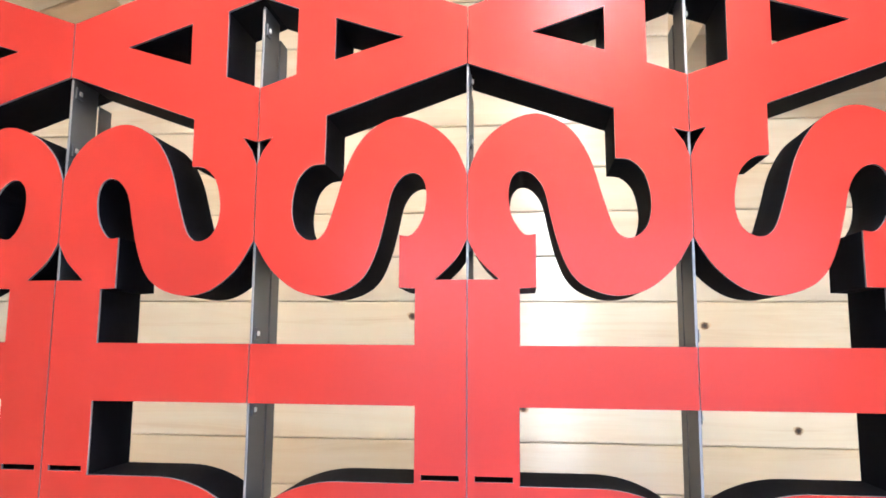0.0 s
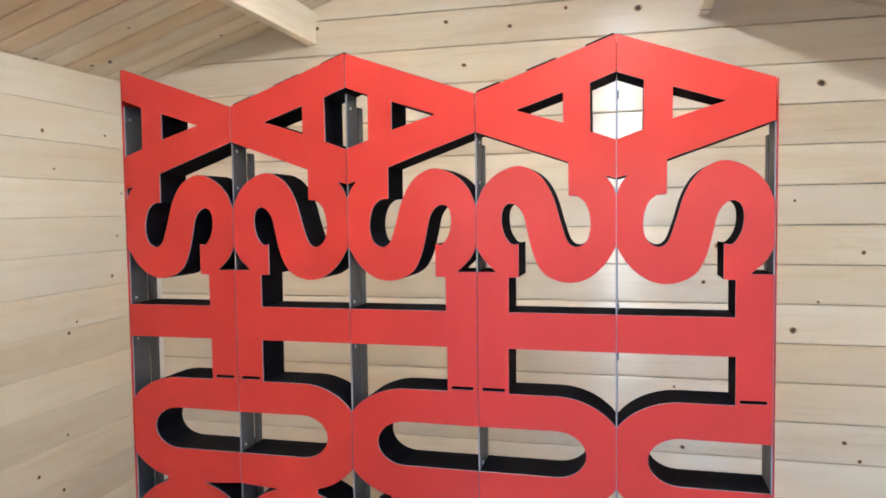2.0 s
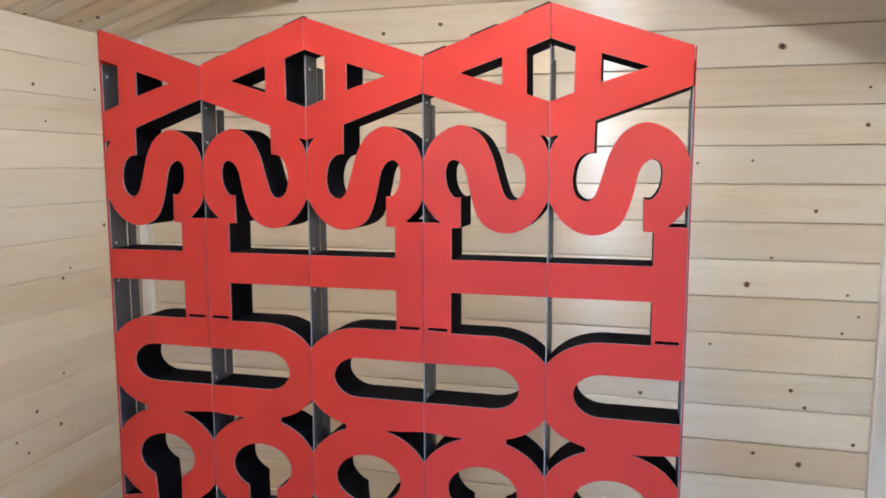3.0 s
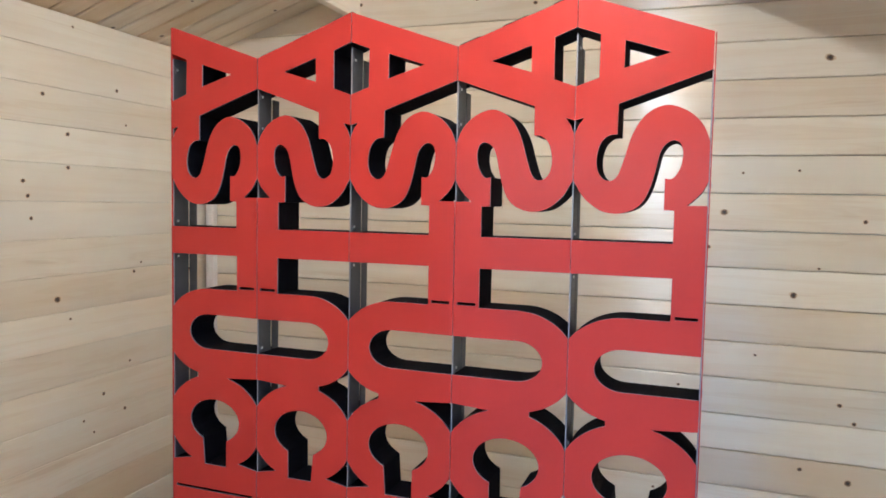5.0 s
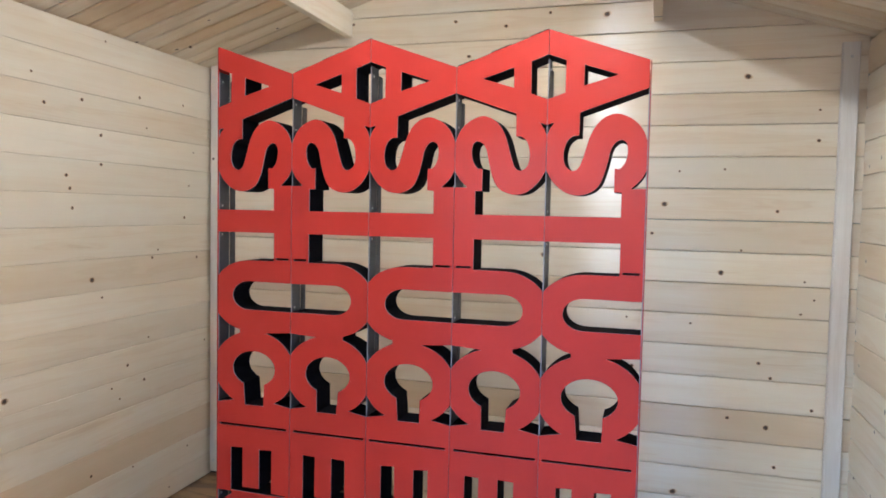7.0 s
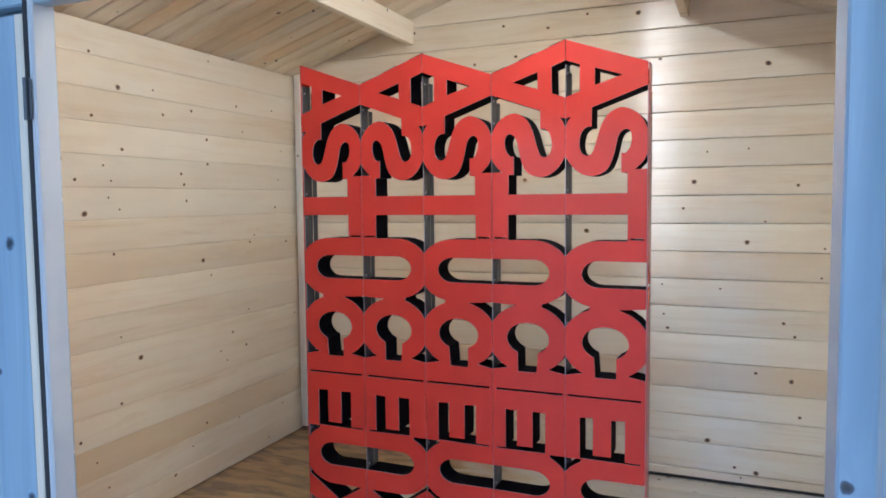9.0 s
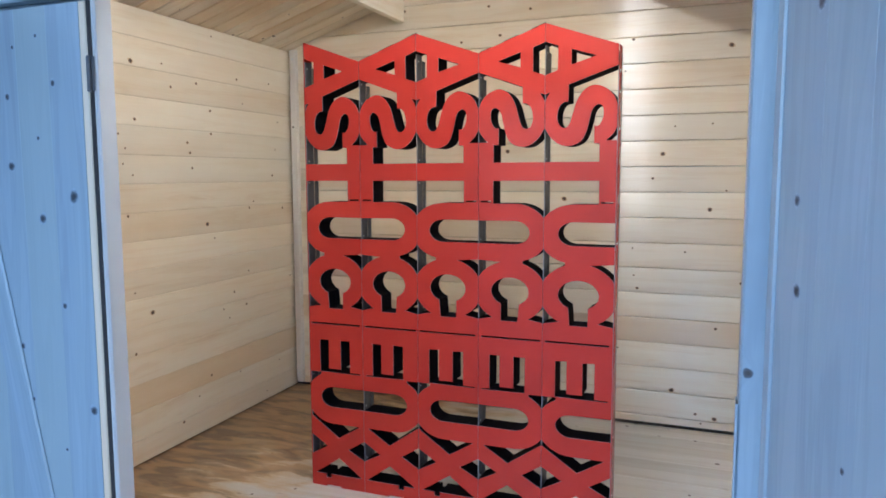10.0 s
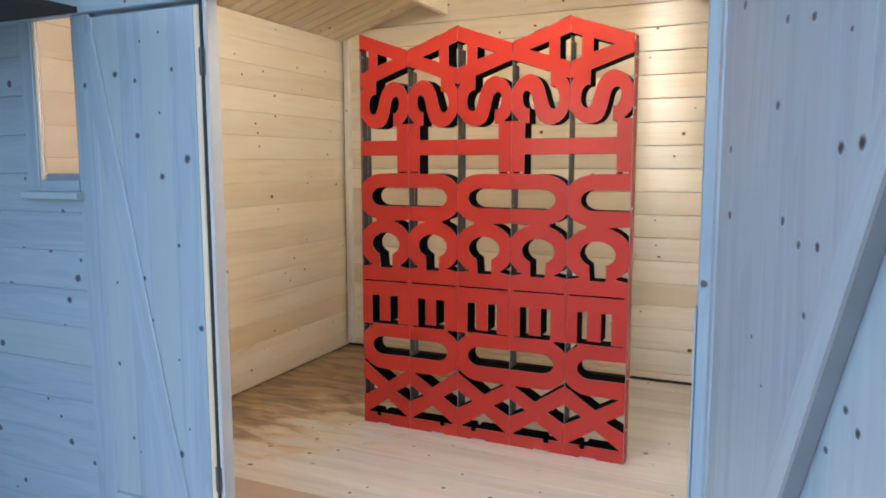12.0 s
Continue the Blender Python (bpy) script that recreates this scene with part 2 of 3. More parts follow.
def knot_material(name, rim, ring, heart):
    """A round branch knot in a board: dark heart, brown ring, rim of the board's own tone; unit radius in local x and z."""
    m, n, l, bsdf = nodes_of(name)
    tex = n.new("ShaderNodeTexCoord")
    ns = n.new("ShaderNodeTexNoise")
    ns.inputs["Scale"].default_value, ns.inputs["Detail"].default_value = 2.6, 4
    l.new(tex.outputs["Object"], ns.inputs["Vector"])
    ln = n.new("ShaderNodeVectorMath")
    ln.operation = "LENGTH"
    l.new(tex.outputs["Object"], ln.inputs[0])
    d = math_node(n, l, "ADD", ln.outputs["Value"], math_node(n, l, "MULTIPLY", math_node(n, l, "SUBTRACT", ns.outputs[0], 0.5), 0.7))
    r = ramp(n, [(0.30, heart), (0.62, ring), (0.95, rim)])
    l.new(d, r.inputs[0])
    l.new(r.outputs[0], bsdf.inputs["Base Color"])
    bsdf.inputs["Roughness"].default_value = 0.35
    return m


KNOT = knot_material("pine_knot", (0.72, 0.56, 0.36), (0.20, 0.11, 0.055), (0.035, 0.020, 0.012))
KNOT_BLUE = knot_material("stained_knot", (0.28, 0.37, 0.44), (0.095, 0.13, 0.165), (0.022, 0.030, 0.040))
ALU = plain("bare_sheet_edge", (0.30, 0.30, 0.32), 0.40, 0.5)
BLACK = plain("black_core", (0.0025, 0.0025, 0.0045), 0.8, spread=0.2)
BLACK.node_tree.nodes["Principled BSDF"].inputs["Specular IOR Level"].default_value = 0.05
STEEL = plain("grey_steel", (0.085, 0.087, 0.093), 0.45, 0.35, spread=0.10, scale=30)
ZINC = plain("zinc_fittings", (0.62, 0.62, 0.60), 0.35, 0.85, spread=0.15, scale=60)
RAW_METAL = plain("white_sheet_metal", (0.75, 0.75, 0.73), 0.4, spread=0.04)
# roof felt; also the dark tone of shaded gaps and the soffit
DARK = plain("dark_felt_and_shade", (0.035, 0.032, 0.030), 0.85, bump_m=0.002)
EARTH = plain("gravel", (0.29, 0.29, 0.285), 0.95, spread=0.35, scale=40, bump_m=0.01)
GLASSY, gn, gl, gb = nodes_of("lamp_glass")
gb.inputs["Base Color"].default_value = (0.9, 0.88, 0.82, 1)
gb.inputs["Emission Color"].default_value = (1.0, 0.94, 0.865, 1)
gb.inputs["Emission Strength"].default_value = 45.0
PANE, pn, pl, pb = nodes_of("window_glass")
pb.inputs["Transmission Weight"].default_value = 1.0
pb.inputs["Roughness"].default_value = 0.0
pb.inputs["IOR"].default_value = 1.45
PANE.node_tree.nodes["Principled BSDF"].inputs["Base Color"].default_value = (0.97, 0.98, 0.98, 1)


# ---- mesh helpers ----
def mesh_from(name, verts, faces, mats, slots=None):
    me = bpy.data.meshes.new(name)
    me.from_pydata(verts, [], faces)
    for m in mats:
        me.materials.append(m)
    if slots:
        me.polygons.foreach_set("material_index", slots)
    me.update()
    return me


def put(name, me, parent=None, m=None, label=""):
    ob = new(name, me)
    if m is not None:
        ob.matrix_world = m
    if parent is not None:
        ob.parent = parent
        ob.matrix_parent_inverse = Matrix()
    if label:
        ob["label"] = label
    return ob


def swell(bulge, z, high):
    """How far the rounded face of a board stands out at a height on it."""
    return bulge * (1 - (2 * z / high - 1) ** 2)


def board_mesh(name, length, thick, high, mat, cham=0.004, back=None, cham_back=0.0015, slope=0.0, bulge=0.0):
    """A board from the origin: length along x, thickness towards +y (its face looks to -y), height along z. slope: how much shorter each upper end is; bulge: how far its face is rounded outwards."""
    c, b = cham, cham_back
    face = [(0, c), (0, high - c)]
    if bulge:
        face = [(-swell(bulge, z, high), z) for z in (c + (high - 2 * c) * i / 10 for i in range(11))]
    prof = face + [(c, high), (thick - b, high), (thick, high - b), (thick, b), (thick - b, 0), (c, 0)]
    verts = [(slope * z / high, y, z) for y, z in prof] + [(length - slope * z / high, y, z) for y, z in prof]
    n, f = len(prof), len(face)
    faces = [(i, (i + 1) % n, n + (i + 1) % n, n + i) for i in range(n)] + [tuple(range(n))[::-1], tuple(range(n, 2 * n))]
    slots = None
    if back:
        slots = [0] * (f + 1) + [1, 1, 1] + [0] * (n - f - 2)
    return mesh_from(name, verts, faces, [mat, back] if back else [mat], slots)


def box_mesh(name, a, b, mat, bevel=0.003):
    bm = bmesh.new()
    bmesh.ops.create_cube(bm, size=1)
    size = Vector(b) - Vector(a)
    for v in bm.verts:
        v.co = Vector(a) + Vector(((v.co.x + 0.5) * size.x, (v.co.y + 0.5) * size.y, (v.co.z + 0.5) * size.z))
    if bevel:
        bmesh.ops.bevel(bm, geom=bm.edges[:], offset=min(bevel, min(abs(s) for s in size) * 0.4), segments=2, affect="EDGES", profile=0.5)
    me = bpy.data.meshes.new(name)
    bm.to_mesh(me)
    bm.free()
    me.materials.append(mat)
    return me


def structure(ob, label, category):
    return tagged(ob, label, category, kind="structure")


# ---- plan ----
X_L, X_R, Y_B, Y_F = -1.606, 1.535, 2.459, -0.250   # inner faces of the walls
Y_OUT = -0.295                                        # outer face of the front wall
EAVE, RIDGE_X, RIDGE_Z = 2.245, -0.035, 2.745
PITCH, JOINT, JOINT_SIDE = 0.1405, 0.065, 0.1255      # boards of the side walls sit half a course higher
DOOR_L, DOOR_R, DOOR_TOP = -0.303, 1.10, 1.86
SLOPE = math.atan2(RIDGE_Z - EAVE, RIDGE_X - X_L)


def roof_z(x):
    return RIDGE_Z - abs(x - RIDGE_X) * math.tan(SLOPE)


# ground and floor
g = 300
ground = structure(put("ground", mesh_from("ground", [(-g, -g, -0.14), (g, -g, -0.14), (g, g, -0.14), (-g, g, -0.14)], [(0, 1, 2, 3)], [EARTH])), "grey gravel yard round the cabin", "ground")
floor = structure(put("floor", box_mesh("floor", (X_L - 0.079, -0.33, -0.13), (X_R + 0.044, Y_B + 0.044, -0.030), DARK, 0)), "worn pale pine plank floor with brown stains", "floor")

# walls: a backing sheet each, boards in front of it
wall_back = structure(put("wall_back", mesh_from("wall_back", [(X_L - 0.079, Y_B + 0.045, -0.1), (X_R + 0.05, Y_B + 0.045, -0.1), (X_R + 0.05, Y_B + 0.045, 2.24), (RIDGE_X, Y_B + 0.045, 2.75), (X_L - 0.079, Y_B + 0.045, 2.24),
    (X_L - 0.079, Y_B + 0.06, -0.1), (X_R + 0.05, Y_B + 0.06, -0.1), (X_R + 0.05, Y_B + 0.06, 2.24), (RIDGE_X, Y_B + 0.06, 2.75), (X_L - 0.079, Y_B + 0.06, 2.24)],
    [(0, 1, 2, 3, 4), (9, 8, 7, 6, 5), (0, 5, 6, 1), (1, 6, 7, 2), (2, 7, 8, 3), (3, 8, 9, 4), (4, 9, 5, 0)], [STAIN])), "gable wall of varnished horizontal pine boards with knots", "wall")
wall_left = structure(put("wall_left", box_mesh("wall_left", (X_L - 0.095, Y_F - 0.045, -0.1), (X_L - 0.08, Y_B + 0.06, 2.26), STAIN, 0)), "side wall of varnished horizontal pine boards with knots", "wall")
wall_right = structure(put("wall_right", box_mesh("wall_right", (X_R + 0.045, Y_F - 0.045, -0.1), (X_R + 0.06, Y_B + 0.06, 2.26), STAIN, 0)), "side wall of varnished horizontal pine boards with knots", "wall")
wall_front = structure(new("wall_front"), "front wall of horizontal boards, blue-grey outside, with a wide doorway", "wall")

# dark strips that paint the shade in the gaps under the walls
for name, lo3, hi3 in (("sole_plate_left", (X_L - 0.078, Y_F, -0.029), (X_L - 0.032, Y_B + 0.043, 0.0150)),
                       ("sole_plate_right", (X_R + 0.010, Y_F, -0.029), (X_R + 0.043, Y_B + 0.043, 0.0150)),
                       ("sole_plate_back", (X_L - 0.031, Y_B + 0.012, -0.029), (X_R + 0.009, Y_B + 0.043, 0.0150))):
    structure(put(name, box_mesh(name, lo3, hi3, DARK, 0.002)), "dark strip for the shade in the gap under the wall boards", "sole plate")
# unseen side wall under the roof overhang, added to shade the front wall's left
structure(put("wall_porch", box_mesh("wall_porch", (X_L - 0.20, -2.20, -0.14), (X_L - 0.155, Y_OUT - 0.03, 2.17), STAIN, 0.003)), "unseen blue-grey side wall that shades the front", "wall")

# soffit deepened to shade the wall; its dark colour stands for the shade beneath
structure(put("porch_soffit", box_mesh("porch_soffit", (X_L - 0.15, -1.15, 1.8665), (-0.90, -0.3345, 1.886), DARK, 0.002)), "soffit under the roof overhang, dark with painted shade", "soffit")

# ceiling: two slopes of narrow matched boards, each one mesh
def ceiling(name, side):
    """Boards that run from the eave to the ridge; local x up the slope, local z along the ridge."""
    run = (RIDGE_X - X_L) / math.cos(SLOPE) + 0.02 if side < 0 else (X_R - RIDGE_X) / math.cos(SLOPE) + 0.02
    pitch, verts, faces = 0.1112, [], []
    y0, y1 = -1.3188, Y_B + 0.06
    i, zc = 0, y0
    while zc < y1:
        hi = min(pitch, y1 - zc) - 0.0105
        c = 0.005
        prof = [(0, c), (0, hi - c), (c, hi), (0.018, hi), (0.018, 0), (c, 0)]
        base = len(verts)
        verts += [(-0.06, y, zc + z) for y, z in prof] + [(run, y, zc + z) for y, z in prof]
        n = len(prof)
        faces += [(base + k, base + (k + 1) % n, base + n + (k + 1) % n, base + n + k) for k in range(n)] + [tuple(base + k for k in range(n))[::-1], tuple(base + n + k for k in range(n))]
        zc += pitch
    me = mesh_from(name, verts, faces, [CEIL])
    ex = X_L if side < 0 else X_R
    s = 1 if side < 0 else -1
    # columns: local x up the slope, local y outwards (up), local z along world y
    up = Vector((s * math.cos(SLOPE), 0, math.sin(SLOPE)))
    outw = Vector((-s * math.sin(SLOPE), 0, math.cos(SLOPE)))
    along = Vector((0, 1, 0))
    m = Matrix.Identity(4)
    for r in range(3):
        m[r][0], m[r][1], m[r][2] = up[r], outw[r], along[r]
    m.translation = (ex, 0, roof_z(ex))
    return structure(put(name, me, None, m), "sloping ceiling of narrow pine boards", "ceiling")


ceiling("ceiling_left", -1)
ceiling("ceiling_right", 1)
rz = lambda x: roof_z(x) + 0.022
xl, xr = X_L - 0.42, X_R + 0.42
rv = []
for y in (-1.36, Y_B + 0.25):
    rv += [(xl, y, rz(xl)), (RIDGE_X, y, rz(RIDGE_X)), (xr, y, rz(xr)), (xr, y, rz(xr) + 0.06), (RIDGE_X, y, rz(RIDGE_X) + 0.06), (xl, y, rz(xl) + 0.06)]
structure(put("roof", mesh_from("roof", rv, [(0, 1, 7, 6), (1, 2, 8, 7), (2, 3, 9, 8), (3, 4, 10, 9), (4, 5, 11, 10), (5, 0, 6, 11), (0, 5, 4, 1), (1, 4, 3, 2), (6, 7, 10, 11), (7, 8, 9, 10)], [DARK])), "shallow gable roof covered with dark felt", "roof")


# purlins, corner posts, skirting
def timber(name, length, wide, high, at, axis, mat, label, category, kind="structure"):
    me = board_mesh(name, length, wide, high, mat, 0.003, None, 0.003)
    m = Matrix.Translation(at) @ (Matrix.Rotation(radians(90), 4, "Z") if axis == "y" else Matrix.Rotation(radians(-90), 4, "Y") if axis == "z" else Matrix())
    return tagged(put(name, me, None, m), label, category, kind=kind)


# ---- folding screen cut out of letters ----
FOLDS = (-0.676, -0.407, -0.141, 0.132, 0.403, 0.681)
SCREEN_Y, DEPTH, SHEET = 1.108, 0.100, 0.004


def bow(cu, cz, a, b, u0, z_sign, u1, n=10):
    """Points on an ellipse from u0 to u1, above (+1) or below (-1) its middle."""
    return [(u, cz + z_sign * b * math.sqrt(max(0.0, 1 - ((u - cu) / a) ** 2))) for u in (u0 + (u1 - u0) * i / n for i in range(n + 1))]


def turn(cu, cz, a, b, d0, d1, n=14):
    return [(cu + a * math.cos(radians(d0 + (d1 - d0) * i / n)), cz + b * math.sin(radians(d0 + (d1 - d0) * i / n))) for i in range(n + 1)]


def flow(pts, n=5):
    """A smooth line through a few points."""
    out = []
    for i in range(len(pts) - 1):
        p0, p1, p2, p3 = pts[max(0, i - 1)], pts[i], pts[i + 1], pts[min(len(pts) - 1, i + 2)]
        for k in range(n):
            t = k / n
            out.append(tuple(0.5 * (2 * b + (c - a) * t + (2 * a - 5 * b + 4 * c - d) * t * t + (3 * b - a - 3 * c + d) * t ** 3) for a, b, c, d in zip(p0, p1, p2, p3)))
    return out + [pts[-1]]


def panel_outline(mirrored):
    """One panel: the outer line and its holes, in widths across and metres up. The comb letter stands a little aside on mirrored panels."""
    e0, e1, e2, e3 = (0.265, 0.440, 0.660, 0.820) if mirrored else (0.190, 0.355, 0.585, 0.755)
    c_o = (0.505, 0.956, 0.553, 0.125)      # the round letter's outer ellipse
    u_o = (0.43, 1.197, 0.507, 0.116)       # the upper bowl
    v_o = (0.43, 0.421, 0.507, 0.120)       # the lower bowl
    left = [(0, 0), (0, 0.148), (0.30, 0.193), (0, 0.243), (0, 0.333), (0.524, 0.236), (0.915, 0.300)]
    left += bow(*v_o, 0.43, -1, 0.0)
    left += bow(*v_o, 0.0, 1, 0.20, 5) + [(0.20, 0.538), (0, 0.538)]
    left += [(0, 0.837)] + bow(*c_o, 0.225, -1, 0.0) + bow(*c_o, 0.0, 1, 0.308) + bow(*u_o, 0.308, -1, 0.0) + bow(*u_o, 0.0, 1, 0.43)
    left += [(0.77, 1.313), (0.77, 1.404), (0, 1.404), (0, 1.477), (0.765, 1.477), (0.765, 1.546), (0.69, 1.547)]
    left += flow([(0.69, 1.613), (0.744, 1.613), (0.795, 1.633), (0.813, 1.660), (0.800, 1.682), (0.757, 1.692), (0.70, 1.687), (0.652, 1.668), (0.620, 1.630), (0.583, 1.592), (0.53, 1.562), (0.45, 1.545), (0.33, 1.537), (0.20, 1.545), (0.08, 1.572), (0, 1.607)])
    left += [(0, 1.707), (0.025, 1.725), (0.07, 1.743), (0, 1.737), (0, 1.810), (0.175, 1.827), (0.178, 1.918), (0, 1.936), (0, 2.006)]
    right = [(1, 1.910), (1, 1.834), (0.33, 1.770)]
    right += flow([(0.328, 1.706), (0.26, 1.703), (0.200, 1.685), (0.175, 1.650), (0.200, 1.620), (0.270, 1.607), (0.335, 1.617), (0.385, 1.655), (0.44, 1.705), (0.52, 1.742), (0.63, 1.762), (0.733, 1.764), (0.86, 1.748), (0.95, 1.722), (1, 1.690)])
    right += flow([(1, 1.607), (0.95, 1.582), (0.857, 1.557)], 4) + [(1, 1.557), (1, 1.243)]
    right += turn(0.43, 1.1975, 0.221, 0.0465, 90, 270) + [(1, 1.151), (1, 1.083)]
    right += bow(*c_o, 0.66, 1, 1.0) + bow(*c_o, 1.0, -1, 0.785) + [(1, 0.837), (1, 0.473)]
    right += turn(0.43, 0.4255, 0.228, 0.0465, 90, 270) + [(1, 0.380), (1, 0.235), (0.70, 0.187), (1, 0.146), (1, 0), (0.55, 0), (0.55, 0.007), (0.27, 0.007), (0.27, 0)]
    holes = [[(0.365, 1.903), (0.364, 1.845), (0.70, 1.873)],
             [(0.80, 1.317), (0.967, 1.317), (0.967, 1.3235), (0.80, 1.3235)],
             [(0.035, 0.761), (0.95, 0.761), (0.95, 0.768), (0.035, 0.768)],
             [(0.385, 0.835)] + [(0.642, 0.835)] + turn(0.505, 0.957, 0.290, 0.058, -61, 241, 26),
             [(e0, 0.542), (0.945, 0.540), (0.945, 0.545), (e3, 0.546), (e3, 0.690), (e2, 0.688), (e2, 0.557), (e1, 0.557), (e1, 0.690), (e0, 0.688)],
             [(0.07, 0.060), (0.27, 0.060), (0.27, 0.042), (0.36, 0.042), (0.36, 0.060), (0.95, 0.060), (0.524, 0.141)]]
    return left + right, holes


def cut_sheet(name, loops, width, flip, y0, y1, mats, slots):
    """A solid of the outline between two depths: slots for face, side and back."""
    verts, faces, mi, rings = [], [], [], []
    place = (lambda u: (1 - u) * width) if flip else (lambda u: u * width)
    flat = []
    for lp in loops:
        clean = []
        for u, z in lp:
            p = (min(max(place(u), 0), width), z)
            if not clean or (abs(p[0] - clean[-1][0]) + abs(p[1] - clean[-1][1])) > 2e-5:
                clean.append(p)
        rings.append(clean)
    from mathutils.geometry import tessellate_polygon
    tris = tessellate_polygon([[Vector((x, z, 0)) for x, z in r] for r in rings])
    for r in rings:
        flat += r
    nv = len(flat)
    verts = [(x, y0, z) for x, z in flat] + [(x, y1, z) for x, z in flat]
    for t in tris:
        (x1, z1), (x2, z2), (x3, z3) = (flat[i] for i in t)
        ccw = (x2 - x1) * (z3 - z1) - (x3 - x1) * (z2 - z1) > 0
        a, b, c = t if ccw else t[::-1]
        faces += [(a, b, c), (nv + c, nv + b, nv + a)]
        mi += [slots[0], slots[2]]
    base = 0
    for k, r in enumerate(rings):
        area = sum(r[i][0] * r[(i + 1) % len(r)][1] - r[(i + 1) % len(r)][0] * r[i][1] for i in range(len(r)))
        for i in range(len(r)):
            a, b = base + i, base + (i + 1) % len(r)
            if (area > 0) == (k > 0):
                a, b = b, a
            faces.append((b, a, nv + a, nv + b))
            mi.append(slots[1])
        base += len(r)
    return mesh_from(name, verts, faces, mats, mi)


screen = tagged(new("folding_screen"), "tall red folding screen of cut-out letters with black depth", "folding screen")
screen.location = (FOLDS[0], SCREEN_Y, 0)
GAP = 0.0006
for k in range(5):
    width = FOLDS[k + 1] - FOLDS[k] - 2 * GAP
    flip = k in (1, 3)
    outer, holes = panel_outline(flip)
    inner = outer if flip else [(u, z - 0.024 if z > 1.90 and u in (0, 1) and z in (2.006, 1.910) else z) for u, z in outer]
    core = put("panel", cut_sheet("panel", [inner] + holes, width, flip, SHEET, DEPTH, [BLACK], (0, 0, 0)), screen, None, "black core of a panel with sideways letters cut through")
    core.matrix_basis = Matrix.Translation((FOLDS[k] + GAP - FOLDS[0], 0, 0))
    face = put("front_sheet", cut_sheet("front_sheet", [outer] + holes, width, flip, 0, SHEET - 0.0004, [RED, ALU], (0, 1, 1)), core, None, "glossy red front sheet with bare cut edges")
    face.matrix_basis = Matrix()
    if flip:
        rise = (2.006 - 1.910) / width
        for u0, u1 in ((0.0, 0.17), (0.37, 0.58), (0.79, 0.985)):
            x0, x1 = u0 * width, u1 * width
            z0, z1 = 1.910 + rise * x0, 1.910 + rise * x1
            vs = [(x, yy, z + dz) for yy in (0.012, 0.030) for x, z in ((x0, z0), (x1, z1)) for dz in (-0.003, 0.0065)]
            tab = put("spacer_tab", mesh_from("spacer_tab", vs, [(0, 2, 3, 1), (4, 5, 7, 6), (0, 1, 5, 4), (2, 6, 7, 3), (1, 3, 7, 5), (0, 4, 6, 2)], [BLACK]), core)
            tab.matrix_basis = Matrix()


def side_plates():
    """Upright steel plates in the folds, in two strips, with small zinc clips."""
    for k in range(6):
        x = FOLDS[k] - FOLDS[0]
        top = 1.925 if k in (0, 2, 4) else 1.835
        thick = 0.0026
        plate = put("side_plate", box_mesh("side_plate", (-thick / 2, 0.0045, 0.004), (thick / 2, 0.062, top), STEEL, 0.0006), screen, None, "grey steel side plate")
        plate.matrix_basis = Matrix.Translation((x, 0, 0))
        strip = put("back_strip", box_mesh("back_strip", (-thick / 2, 0.068, 0.004), (thick / 2, DEPTH - 0.002, top - 0.02), STEEL, 0.0006), screen, None, "grey steel back strip")
        strip.matrix_basis = Matrix.Translation((x, 0, 0))
        lip = put("cut_edge", box_mesh("cut_edge", (-0.0016, 0.0041, 0.004), (0.0016, 0.0056, top - 0.004), ALU, 0.0004), plate, None, "bare bright cut edge")
        lip.matrix_basis = Matrix()
        for z in ((1.895, 1.49, 1.395, 1.02, 0.52, 0.13) if k in (0, 2, 4) else (1.815, 1.735, 1.60, 1.165, 0.40, 0.16)):
            clip = put("clip", box_mesh("clip", (thick / 2, 0.009, -0.008), (thick / 2 + 0.003, 0.024, 0.008), STEEL, 0.0012), plate)
            clip.matrix_basis = Matrix.Translation((0, 0, z))
            screw = put("screw", box_mesh("screw", (thick / 2 + 0.003, 0.013, -0.003), (thick / 2 + 0.0055, 0.019, 0.003), ZINC, 0.0012), plate)
            screw.matrix_basis = Matrix.Translation((0, 0, z))
    for x in (-0.0028, FOLDS[5] - FOLDS[0] + 0.0028):
        cheek = put("end_cheek", box_mesh("end_cheek", (-0.001, 0.0005, 0.002), (0.001, 0.066, 2.004 if x < 0.1 else 1.909), RED, 0.0004), screen, None, "red end cheek")
        cheek.matrix_basis = Matrix.Translation((x, 0, 0))


side_plates()


# ---- timbers ----
LEN_Y = Y_B - Y_F
for name, x0, lab in (("purlin_left", -0.805, "pale pine roof purlin under the sloping ceiling"), ("purlin_right", 0.705, "pale pine roof purlin under the sloping ceiling")):
    low = 2.358
    timber(name, Y_B + 0.62, 0.040, roof_z(x0 - 0.02) - low - 0.004, (x0, -0.62, low), "y", PINE, lab, "purlin")
timber("ridge_beam", Y_B + 0.62, 0.040, 0.10, (RIDGE_X + 0.02, -0.62, RIDGE_Z - 0.115), "y", PINE, "pale pine ridge beam under the roof", "ridge beam")


